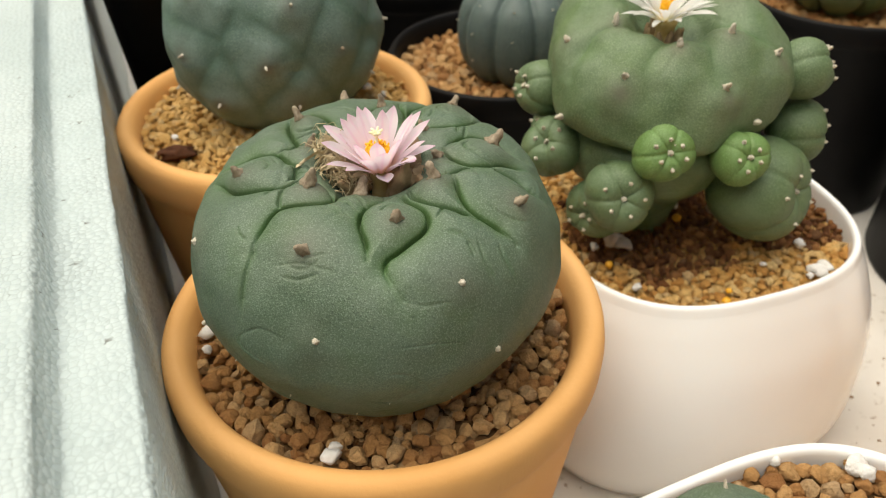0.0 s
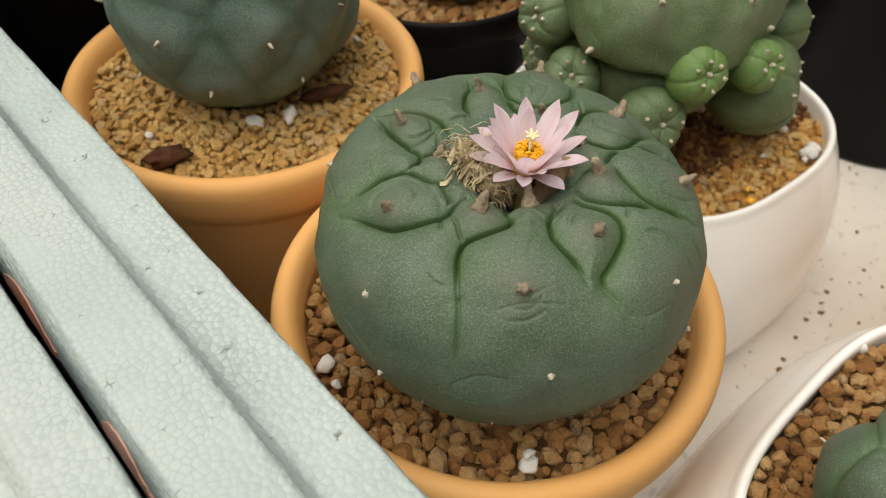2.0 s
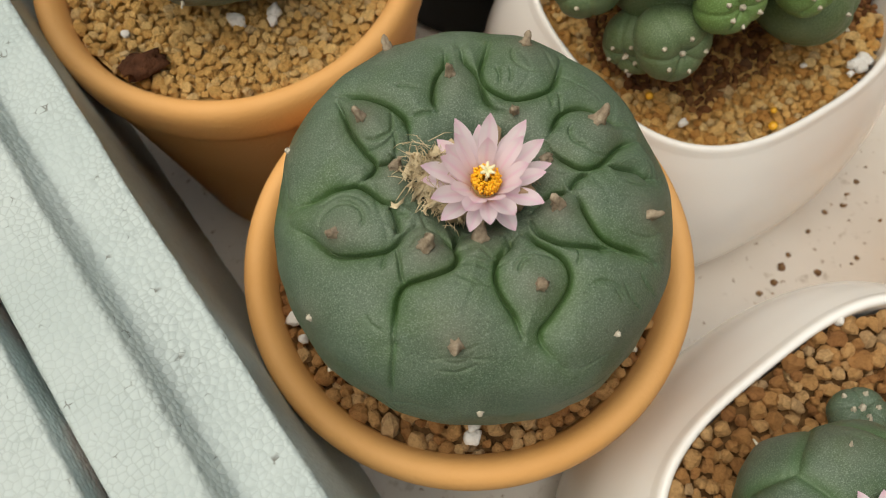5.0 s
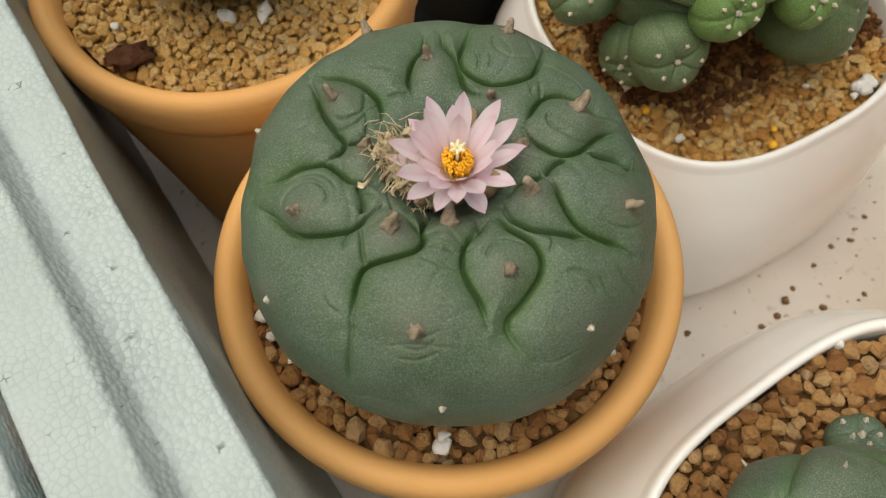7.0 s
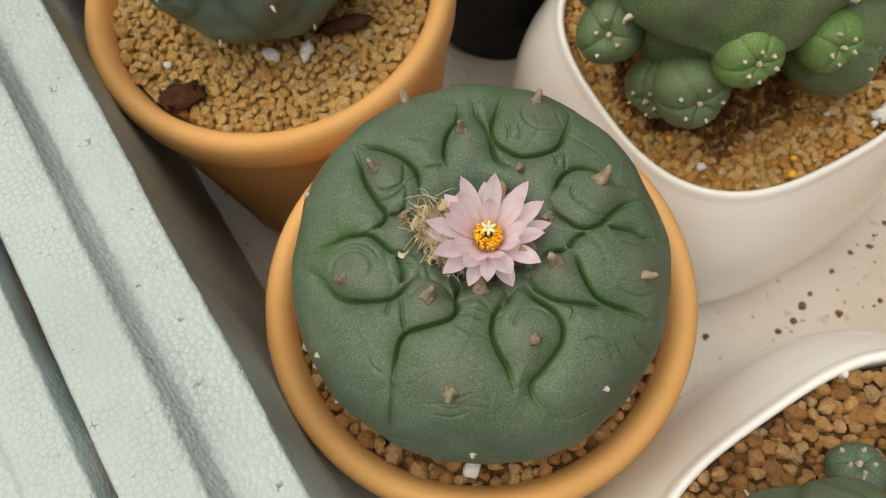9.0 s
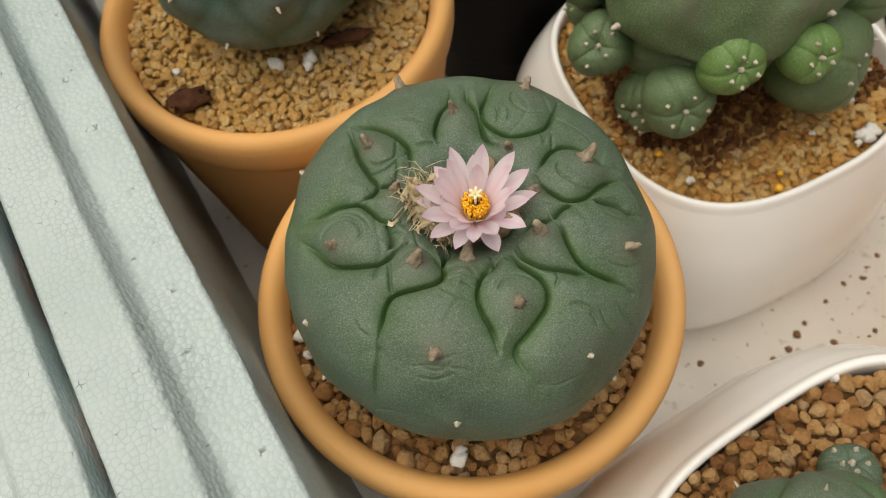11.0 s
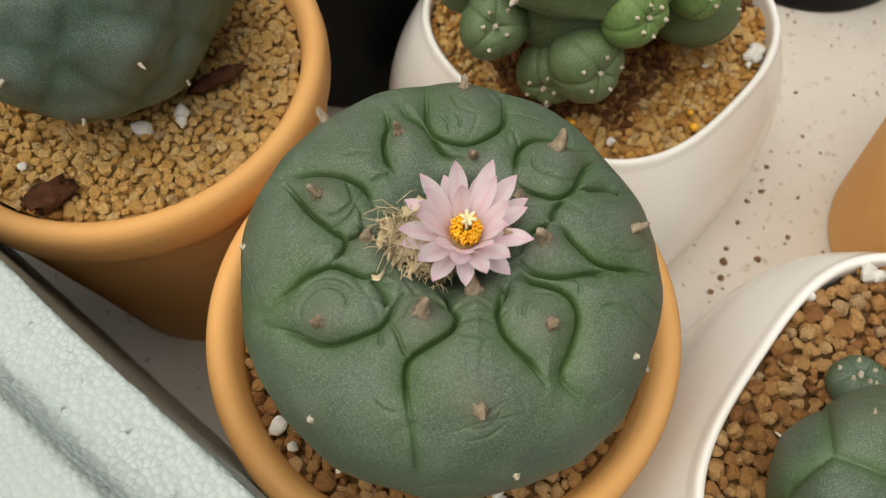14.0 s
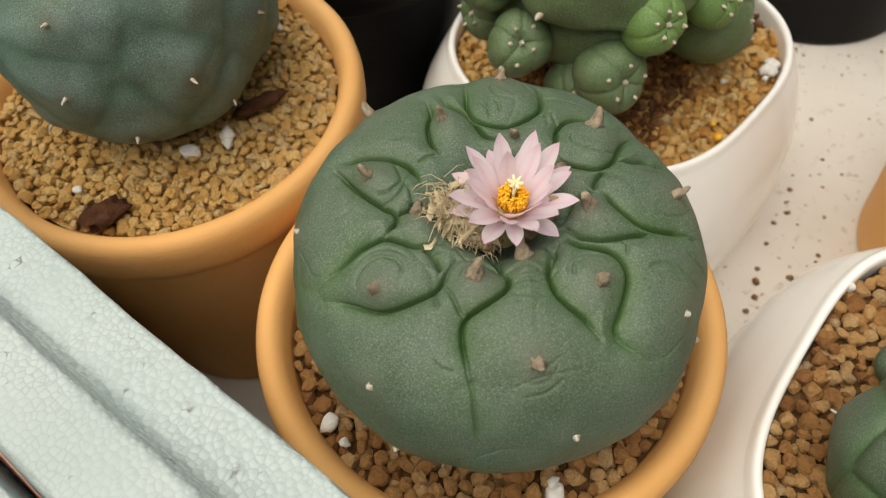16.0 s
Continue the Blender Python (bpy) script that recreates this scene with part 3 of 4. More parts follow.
def shreds(name, parent, at, count, length, width, spread, material, rng, label):
    """Crumpled papery strips of a withered flower, with some loose hairs."""
    bits = []
    for i in range(count):
        a = rng.uniform(0, 6.28)
        d = np.array([math.cos(a), math.sin(a), rng.uniform(0.1, 1.1)])
        d /= np.linalg.norm(d)
        side = np.cross(d, rng.normal(size=3))
        side /= np.linalg.norm(side)
        L, w = length * rng.uniform(0.6, 1.2), width * rng.uniform(0.5, 1.3)
        fall = np.array([0, 0, -rng.uniform(0.2, 0.9)])
        p0 = np.array(at) + rng.normal(size=3) * spread * np.array([1, 1, 0.4])
        v = []
        for r in range(9):
            u = r / 8
            c = p0 + d * L * u + fall * L * u * u + side * 0.25 * L * math.sin(u * 5 + i)
            twist = side * math.cos(2.2 * u + i) + np.cross(d, side) * math.sin(2.2 * u + i)
            for s in (-1, -0.3, 0.3, 1):
                v.append(c + twist * s * 0.5 * w * (0.5 + math.sin(min(1, u * 1.3) * 2.4) * 0.6) + rng.normal(size=3) * w * 0.09)
        bits.append((np.array(v), grid_faces(9, 4, False)))
    for i in range(count * 12):
        d = rng.normal(size=3) + np.array([0, 0, 0.4])
        d /= np.linalg.norm(d)
        p0 = np.array(at) + rng.normal(size=3) * spread
        L = length * rng.uniform(0.5, 1.1)
        bits.append(tube([p0, p0 + d * L * 0.5 + rng.normal(size=3) * 0.0004, p0 + d * L * 0.8 + np.array([0, 0, -0.3 * L])], [0.00009, 0.00008, 0.00004], 4))
    v, f = join(bits)
    return tagged(link(name, v, f, material, parent), label)


def offset(parent, at, axis, r, stretch, ribs, material, rng, label, spots=True):
    """A young side shoot: a ribbed button with wool along its ribs."""
    part = new("offset")
    part.parent = parent
    part.location = [a - b for a, b in zip(at, parent.location)]
    part.rotation_mode = "QUATERNION"
    part.rotation_quaternion = Vector(axis).to_track_quat("Z", "Y")
    tagged(part, label)
    s = stretch
    prof = [(0.0, -1.0 * s * r), (0.55 * r, -0.85 * s * r), (0.88 * r, -0.45 * s * r), (r, 0.0), (0.93 * r, 0.42 * s * r), (0.70 * r, 0.72 * s * r), (0.42 * r, 0.84 * s * r), (0.18 * r, 0.80 * s * r), (0.0, 0.72 * s * r)]
    p, n, th, pr = grow(prof, 96, 56, ((2, 0.03, rng.uniform(0, 6)), (3, 0.03, rng.uniform(0, 6))))
    ph = rng.uniform(0, 6.28)
    cell = ((th + ph + 0.10 * np.sin(3 * th)) * ribs / (2 * np.pi)) % 1.0
    edge = np.minimum(cell, 1 - cell) * 2 * np.pi / ribs
    dist = edge[None, :] * pr[:, 0][:, None]
    fade = np.clip((pr[:, 1] / (s * r) + 0.75) / 0.6, 0, 1)[:, None]
    disp = -0.040 * r * np.exp(-(dist / (0.045 * r)) ** 2) * fade - 0.030 * r * np.exp(-(dist / (0.22 * r)) ** 2) * fade
    P = (p + n * disp[:, :, None]).reshape(-1, 3)
    link("skin", P, grid_faces(56, 96), material, part, True, (("growth", np.zeros(len(P))), ("cork", np.zeros(len(P)))))
    if spots:
        N = n.reshape(-1, 3)
        bits = []
        for q in range(ribs):
            for _ in range(1):
                a = (q + 0.5) * 2 * np.pi / ribs - ph + rng.normal() * 0.06
                j = int(round((a % (2 * np.pi)) / (2 * np.pi) * 96)) % 96
                i = int(np.argmin(np.abs(pr[:, 0] - rng.uniform(0.34, 0.62) * r) + (pr[:, 1] < 0)))
                k = i * 96 + j
                tuft("wool", part, P[k], N[k], 0.0010, M_WOOL_PALE, rng, thick=0.5)
        tuft("wool", part, P[-1], (0, 0, 1), 0.0016, M_WOOL_PALE, rng, thick=0.5)
    return part


def scatter(name, parent, spots, material, rng, size, ico_mesh, flat=0.7):
    """Single small lumps at given places, each its own part."""
    for x, y, z, k in spots:
        v = lump(rng, ico_mesh, size * k, 0.35, flat) + np.array([x, y, z])
        link(name, v, ico_mesh[1], material, parent)


def bed(at, label, radius, level, size, count, material, seed, inside, power=2.0, turn=0.0, ico_mesh=ICO2):
    soil = tagged(thing("gravel_bed", at, label, "gravel"), kind="stuff")
    disc("bed", soil, radius, level - 1.0 * size, M_SOIL if material is M_AKADAMA else material, power, turn)
    stones("grains", soil, material, np.random.default_rng(seed), inside, radius * (1.0 if power == 2.0 else 1.3), level, size, count, ico_mesh)
    return soil


# the flowering one in the nearest pot
terracotta_pot((0.0004, 0.0008, 0), "smooth orange terracotta pot with a rounded rim holding the flowering cactus")
soil = bed((0, 0, 0), "brown baked-clay gravel with a few white bits in a terracotta pot", 0.0448, 0.0940, 0.0021, 620, M_AKADAMA, 3, ring(0.0447, 0.024))
scatter("perlite", soil, ((-0.0085, -0.0408, 0.0955, 1.0), (-0.0075, -0.0385, 0.096, 0.8), (-0.0425, -0.0045, 0.0965, 1.0), (-0.0415, -0.0100, 0.096, 0.6)), M_PERLITE, np.random.default_rng(2), 0.0023, ICO2)

main = thing("cactus", (0.0006, -0.0004, 0.0), "squat grey-green button cactus with furrowed tubercles and one pink flower", "cactus")
MAIN_PROFILE = [(0.019, 0.089), (0.0262, 0.0940), (0.0336, 0.1008), (0.0388, 0.1096), (0.0411, 0.1190), (0.0397, 0.1288), (0.0355, 0.1366), (0.0285, 0.1414),
                (0.0205, 0.1432), (0.0135, 0.1420), (0.0085, 0.1376), (0.0045, 0.1310), (0.0, 0.1285)]
CUTS = []


def cut(weight, *points):
    CUTS.append((weight, [(x + 1.4, y + 1.4) for x, y in points]))


cut(1.0, (-11.5, -8.1), (-8.8, -10.0), (-7.5, -13.0), (-7.7, -15.3), (-9.4, -17.1), (-12.4, -17.9), (-15.8, -18.3), (-17.8, -18.6), (-19.3, -19.6), (-20.7, -21.8), (-21.7, -25.0), (-22.4, -27.6))
cut(.45, (-22.0, -26.4), (-22.9, -29.4), (-23.9, -31.8), (-24.6, -34.2))
cut(.5, (-18.0, -11.3), (-18.0, -14.2), (-18.3, -17.1), (-18.0, -18.6))
cut(.35, (-20.2, -11.7), (-21.2, -14.9))
cut(.8, (-37.2, -0.3), (-33.4, -5.4), (-30.9, -8.6), (-28.9, -10.1), (-25.2, -11.1), (-20.7, -11.6), (-18.1, -10.7), (-15.9, -9.2), (-13.3, -7.8))
cut(.9, (-36.9, 2.5), (-31.4, 2.7), (-27.8, 3.2), (-23.5, 2.7), (-22.0, 2.1), (-19.7, -0.2), (-17.5, -2.3), (-14.1, -2.9))
cut(.6, (-17.5, -2.3), (-16.5, -4.6), (-16.5, -7.4), (-17.6, -8.9))
cut(.4, (-16.3, -4.6), (-14.1, -5.9))
cut(.9, (-23.3, 22.7), (-22.6, 16.9), (-21.5, 12.6), (-19.3, 8.0), (-18.0, 5.7), (-19.7, 3.9), (-23.0, 2.6))
cut(.7, (-18.0, 5.7), (-15.0, 5.5), (-13.9, 6.6))
cut(.9, (-23.0, 24.5), (-19.7, 22.6), (-16.5, 20.1), (-13.5, 17.5), (-11.2, 14.2), (-10.6, 11.4), (-10.7, 9.1))
cut(.4, (-13.3, 16.1), (-14.0, 11.6), (-16.4, 10.6), (-18.5, 10.6))
cut(.4, (-13.9, 11.7), (-13.6, 8.9), (-14.1, 6.5))
cut(.9, (-0.0, 28.6), (-1.1, 24.8), (-3.2, 22.1), (-4.6, 18.6), (-5.0, 15.8), (-4.8, 13.6))
cut(.3, (-11.4, 21.1), (-6.8, 19.6))
cut(.4, (-9.7, 13.9), (-6.6, 13.8), (-5.1, 13.6))
cut(.8, (3.2, 28.8), (3.2, 24.8), (4.6, 20.3), (4.8, 16.9), (4.7, 14.2), (5.7, 11.7), (7.1, 10.9))
cut(.9, (10.8, 32.0), (7.4, 25.5), (5.7, 21.8), (5.4, 18.6), (6.3, 16.5), (9.2, 13.7), (11.7, 13.1), (15.5, 13.5), (18.6, 14.9), (21.3, 19.1), (23.3, 23.5))
cut(.4, (17.0, 12.9), (16.7, 9.5))
cut(.4, (18.9, 12.8), (18.4, 8.7))
cut(.9, (13.8, 3.4), (15.2, 5.2), (17.3, 7.6), (19.7, 8.9), (22.5, 9.1), (25.1, 8.4), (27.4, 6.8), (29.3, 5.2), (32.0, 4.9))
cut(.9, (13.1, 2.4), (13.7, 0.2), (16.1, -2.3), (17.7, -3.7), (20.1, -4.3), (22.9, -3.6), (26.1, -1.5), (29.6, 0.5), (34.4, 1.7))
cut(.35, (19.2, 5.4), (18.0, 3.2), (18.8, 1.0), (21.1, -0.3))
cut(.6, (22.8, -3.8), (26.3, -4.9), (30.2, -5.4), (32.2, -6.8), (35.0, -6.7))
cut(.7, (19.9, -5.1), (17.2, -5.7), (15.4, -7.1), (14.7, -8.1))
cut(1.0, (15.2, -8.2), (16.1, -10.2), (16.7, -13.3), (18.1, -16.9), (20.6, -19.4), (25.0, -21.5), (27.9, -23.2))
cut(.8, (7.1, -9.4), (9.0, -7.5), (12.0, -7.3), (14.7, -8.1))
cut(.8, (6.2, -11.0), (7.1, -13.6), (9.8, -16.5), (12.4, -17.9), (16.1, -19.1), (17.9, -19.8), (20.9, -20.7))
cut(1.0, (2.5, -12.5), (0.6, -14.5), (-1.4, -17.5), (-2.3, -21.3), (-1.8, -25.0), (-0.6, -28.6), (-0.1, -32.3))
cut(1.0, (2.4, -13.1), (4.4, -12.6), (6.3, -15.2), (8.6, -17.8), (10.5, -20.4), (11.0, -23.3), (10.1, -25.8), (8.0, -28.1), (5.7, -30.3), (3.5, -32.0), (3.2, -34.0), (4.4, -35.9), (6.2, -37.6))
cut(.35, (1.6, -21.0), (3.1, -18.9), (5.1, -18.3))
cut(.7, (-7.5, -13.0), (-6.6, -10.3), (-5.1, -8.2))
cut(.7, (-0.9, -16.4), (0.4, -15.6), (1.7, -14.1), (1.6, -12.3))
cut(.5, (-5.9, -13.3), (-3.6, -13.9), (-1.6, -16.3))
cut(.4, (-7.4, -16.5), (-4.7, -17.1), (-2.6, -19.0))
cut(.3, (-8.7, -18.7), (-5.4, -21.2))
cut(.12, (-17.1, -31.6), (-12.4, -32.2), (-8.0, -33.6), (-5.0, -34.7))
cut(.10, (-11.1, -31.7), (-7.2, -31.2))
cut(.35, (13.2, -17.9), (13.5, -19.8), (12.5, -22.0))
cut(.3, (-28.1, 0.4), (-24.9, -0.6), (-23.1, -2.5), (-22.6, -4.9), (-23.9, -6.6))
cut(.25, (18.1, -26.7), (19.4, -29.1))
# rings round the pads and short wrinkles across the ribs
for cx, cy, r, a0, a1, w in ((-27.0, -5.0, 4.6, 0.3, 3.0, .30), (-27.0, -5.0, 6.4, 0.2, 2.2, .22), (16.5, 22.5, 4.2, 2.2, 5.0, .28), (4.8, -22.5, 4.8, 0.5, 2.6, .26), (24.0, 3.0, 5.0, 3.4, 5.6, .22),
                             (26.8, -13.5, 5.2, 3.8, 5.4, .2), (-17.5, 13.5, 4.8, 4.0, 6.0, .26), (-11.4, -29.0, 4.2, 3.6, 5.6, .12), (15.5, -30.0, 4.6, 0.2, 1.9, .22), (-12.6, -13.6, 3.6, 0.4, 2.7, .24)):
    cut(w, *[(cx + r * math.cos(a0 + (a1 - a0) * i / 5), cy + r * math.sin(a0 + (a1 - a0) * i / 5)) for i in range(6)])
for x, y, dx, dy, w in ((-5.0, -15.6, 5.0, -0.4, .34), (-5.4, -17.6, 6.0, -0.2, .28), (-6.0, -20.4, 5.2, -1.6, .22), (8.2, 17.2, 0.4, 4.4, .3), (10.2, 16.8, 0.9, 3.8, .26), (-19.5, 11.6, 3.6, -1.4, .3),
                        (25.5, -7.6, 6.0, -0.8, .24), (-15.8, -33.4, 7.5, -0.8, .16), (20.0, -26.0, 3.2, -4.6, .26), (24.0, -24.6, 3.0, -3.6, .24), (-26.0, -21.0, 2.4, -4.0, .2)):
    cut(w, (x, y), (x + 0.5 * dx + 0.1 * dy, y + 0.5 * dy - 0.1 * dx), (x + dx, y + dy))
AREOLES = [(-10.6, 31.1, 137.4), (-2.6, -11.5, 142.0), (4.8, -24.1, 143.0), (-11.4, -29.6, 139.2), (-33.9, -16.8, 132.0), (-9.3, -37.6, 126.5), (15.5, -32.0, 133.8),
           (-32.8, 15.3, 133.5), (-34.8, -23.3, 117.5), (22.2, -33.0, 119.0), (15.8, 25.3, 139.4), (-18.7, 15.6, 141.8), (0.2, 19.8, 140.2), (23.8, 4.5, 140.5),
           (11.8, -11.2, 141.8), (27.6, -14.6, 138.6), (-28.1, -6.1, 141.4), (-12.8, -12.6, 142.6), (-15.0, 3.5, 141.0), (9.5, 10.0, 141.0), (12.5, -1.0, 141.0)]
AREOLES = [((x + 1.4) * 0.001, (y + 1.4) * 0.001, z * 0.001) for x, y, z in AREOLES]
_, MP, MN = cactus_body(MAIN_PROFILE, 980, 470, CUTS, AREOLES, M_SKIN, main, ((2, -0.015, 0.0), (3, 0.006, 1.9), (5, 0.004, 0.4)), 0.0022, 0.0017, pads=0.0007, bulge=0.0025, wrinkle=0.00018, lumps=0.0009)
rng = np.random.default_rng(11)
for i, a in enumerate(AREOLES):
    k = np.argmin(np.linalg.norm(MP - np.array(a), axis=1))
    low = a[2] < 0.1345
    tuft("areole", main, MP[k], MN[k] + np.array([0.7 * MN[k][0], 0.7 * MN[k][1], 0.0]) * (not low), 0.0007 if low else 0.0029 * rng.uniform(0.85, 1.2), M_WOOL_PALE if low else M_WOOL, rng, thick=0.8 if low else 0.34)
for x, y, z in ((-17.0, -37.0, 108), (4.0, -39.5, 111), (16.5, -36.0, 107), (-3.0, -38.0, 104), (-28.0, -28.0, 112)):
    k = np.argmin(np.linalg.norm(MP - np.array((x, y, z)) * 0.001, axis=1))
    tuft("areole", main, MP[k], MN[k], 0.0005, M_WOOL_PALE, rng, label="old pale scar")
flower(main, (0.0017, -0.0018, 0.1412), ((9, 0.0112, 0.0031, 66, 8, 0.0, 0.6), (12, 0.0126, 0.0034, 57, 18, -0.0003, 0.25), (9, 0.0108, 0.0032, 44, 26, -0.0007, 0.1)),
       0.0027, 0.0020, 0.012, M_PETAL, rng, (0.09, 0.0))
shreds("withered_flower", main, (-0.0074, 0.0026, 0.1418), 46, 0.0064, 0.0018, 0.0019, M_STRAW, rng, "withered straw-coloured flower")
shreds("withered_flower", main, (-0.0050, -0.0030, 0.1395), 22, 0.0046, 0.0010, 0.0015, M_STRAW, rng, "withered straw-coloured flower")
shreds("withered_flower", main, (0.0085, -0.0010, 0.1395), 9, 0.0040, 0.0020, 0.0012, M_DRY, rng, "withered brown flower")
for i in range(8):
    a = -0.75 + i * 0.62
    q = 0.0062 + 0.0012 * (i % 3)
    tuft("withered_bud", main, (0.0018 + 0.75 * q * math.cos(a), -0.0010 + 0.75 * q * math.sin(a), 0.1355), (0.45 * math.cos(a), 0.45 * math.sin(a), 1), 0.0080 if math.cos(a) > 0.2 else 0.0066, M_DRY, rng, 6, 0.5, "dry brown bud stub")

# the blue-green one in the other terracotta pot
BX, BY = -0.0425, 0.0990
terracotta_pot((BX, BY, 0.0), "smooth orange terracotta pot with a blue-green cactus beside the foam box", 1.055)
soil = bed((BX, BY, 0), "pale brown clay gravel with perlite and bark in a terracotta pot", 0.0452, 0.1015, 0.0017, 1100, M_AKADAMA_PALE, 8, ring(0.0450, 0.018, 0.0015, 0.0065))
scatter("perlite", soil, ((0.0090, -0.0225, 0.1040, 1.1), (0.0083, -0.0250, 0.1035, 0.8), (-0.0015, -0.0220, 0.1025, 1.1), (0.030, 0.013, 0.1045, 1.0), (0.015, 0.004, 0.104, 0.8), (0.036, 0.008, 0.1035, 0.6), (-0.030, -0.020, 0.1035, 0.5)), M_PERLITE, np.random.default_rng(12), 0.0024, ICO2)
bark = tagged(link("bark_chip", lump(np.random.default_rng(31), ICO3, 0.0066, 0.6, 0.45), ICO3[1], M_BARK), "dark reddish-brown rough bark chip on gravel", "bark")
bark.location = (-0.0695, 0.0680, 0.1042)
stick = tagged(link("bark_strip", lump(np.random.default_rng(7), ICO3, 0.0035, 0.3, 0.6) * np.array([2.6, 0.8, 0.6]), ICO3[1], M_BARK), "dark brown strip of bark lying on gravel", "bark")
stick.matrix_world = pose(-0.0215, 0.0815, 0.1050, 0, 0, 8)
BC = (BX + 0.0015, BY + 0.0065, 0.0055)
back = thing("cactus", BC, "blue-green button cactus with swollen ribs and pale wool spots", "cactus")
spots = []
for row, (r, z, count, shift) in enumerate(((0.0340, 0.112, 8, 0.0), (0.0355, 0.126, 8, 0.5), (0.0305, 0.142, 7, 0.1), (0.0190, 0.1515, 6, 0.4))):
    for i in range(count):
        a = (i + shift) * 2 * math.pi / count + 0.45 + 0.09 * math.sin(5 * i + row)
        spots.append((r * math.cos(a), r * math.sin(a), z + 0.0015 * math.sin(3 * i + row)))
_, bP, bN = cactus_body([(0.015, 0.093), (0.0230, 0.0985), (0.0305, 0.1065), (0.0345, 0.1165), (0.0350, 0.127), (0.0328, 0.139), (0.0270, 0.148), (0.018, 0.1525), (0.008, 0.151), (0, 0.147)],
                        300, 170, (), spots, M_SKIN_BLUE, back, ((5, 0.012, 0.5), (3, 0.015, 0.2)), 0.0012, 0.0002, cells=spots, pads=0.0010, grade=0.05, bulge=0.009, padr=0.0060, lumps=0.0014, crease=0.35)
for a in spots:
    k = np.argmin(np.linalg.norm(bP - np.array(a), axis=1))
    tuft("areole", back, bP[k], bN[k], 0.0017, M_WOOL_PALE if rng.uniform() < 0.75 else M_WOOL, rng)
tuft("crown_wool", back, (0, 0, 0.148), (0, 0, 1), 0.005, M_DRY, rng, 6, 0.15, "tuft of brown wool")

# the clustering one in the white pot
WX, WY, WT = 0.0944, 0.0739, 0.316
in_white = squarish(0.0478, 2.75, WT)


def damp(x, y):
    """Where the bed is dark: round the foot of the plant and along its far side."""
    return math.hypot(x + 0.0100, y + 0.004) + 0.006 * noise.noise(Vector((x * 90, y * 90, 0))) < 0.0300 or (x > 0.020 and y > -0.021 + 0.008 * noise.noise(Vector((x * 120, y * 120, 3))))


square_pot((WX, WY, 0.0), 0.0505, 0.0785, 2.75, WT, "glossy white rounded-square ceramic pot holding the cactus cluster")
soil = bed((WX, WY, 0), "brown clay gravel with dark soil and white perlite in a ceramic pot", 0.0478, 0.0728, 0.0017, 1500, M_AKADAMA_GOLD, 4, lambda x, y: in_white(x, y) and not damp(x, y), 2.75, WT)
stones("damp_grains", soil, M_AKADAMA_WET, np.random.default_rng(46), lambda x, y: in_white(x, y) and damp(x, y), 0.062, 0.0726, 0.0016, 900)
scatter("perlite", soil, ((0.0335, -0.0350, 0.0765, 1.2), (0.0355, -0.0335, 0.077, 1.0), (0.0310, -0.0345, 0.077, 0.9), (-0.0320, -0.0210, 0.0760, 0.9), (-0.0225, -0.0410, 0.076, 0.8), (0.0110, -0.002, 0.076, 1.2), (0.0330, -0.0210, 0.076, 0.9), (0.0180, -0.031, 0.076, 0.5), (-0.002, 0.001, 0.076, 0.9), (0.0300, -0.0365, 0.076, 0.6)), M_PERLITE, np.random.default_rng(22), 0.0022, ICO2)
scatter("grey_stone", soil, ((-0.0255, -0.0180, 0.0765, 1.5), (-0.0225, -0.0205, 0.0763, 1.2)), two_tone("grey_quartz", (0.42, 0.38, 0.34), (0.60, 0.56, 0.52), 300, 0.5), np.random.default_rng(23), 0.0026, ICO2)
for x, y, k in ((0.0019, -0.0477, 1), (-0.0024, -0.006, 1.1), (-0.029, -0.030, 0.9), (0.004, -0.043, 0.7)):
    ob = link("fertiliser_pellet", ICO2[0] * 0.0014 * k * np.array([1, 1, 0.9]), ICO2[1], M_PELLET)
    ob.location = (WX + x, WY + y, 0.0760)
    tagged(ob, "small round orange-yellow fertiliser pellet on gravel", "pellet", "fertiliser pellets")
CC = (0.0810, 0.0735, 0.0)
cluster = thing("cactus", CC, "large bright green button cactus crowded with offsets, one white flower", "cactus")
spots = []
for row, (r, z, count, shift) in enumerate(((0.0345, 0.1205, 7, 0.35), (0.0300, 0.1375, 7, 0.8), (0.0180, 0.1440, 6, 0.2))):
    for i in range(count):
        a = (i + shift) * 2 * math.pi / count - 2.0 + 0.10 * math.sin(4 * i + row)
        spots.append((r * math.cos(a), r * math.sin(a), z))
LOBES = [(0.7, [(q * math.cos(a + 0.10 * math.sin(q * 0.2)), q * math.sin(a + 0.10 * math.sin(q * 0.2))) for q in (9, 15, 22, 29, 33)]) for a in (-2.75, -1.95, -1.10, -0.35, 0.6, 1.6, 2.5)]
_, cP, cN = cactus_body([(0.009, 0.070), (0.011, 0.082), (0.018, 0.090), (0.0265, 0.097), (0.0300, 0.1045), (0.0292, 0.1115), (0.0272, 0.1150), (0.0295, 0.1172), (0.0328, 0.1205), (0.0345, 0.1275), (0.0330, 0.1355),
                         (0.0275, 0.1420), (0.020, 0.1450), (0.013, 0.1435), (0.007, 0.138), (0, 0.1345)],
                        320, 220, LOBES, spots, M_SKIN_GREEN, cluster, ((1, 0.075, -1.571), (3, 0.03, 0.5), (5, 0.03, 1.2), (2, 0.02, 0.0)), 0.0022, 0.0004, pads=0.0015, grade=0.45, bulge=0.0060, padr=0.0060, lumps=0.0017, tip=0.27)
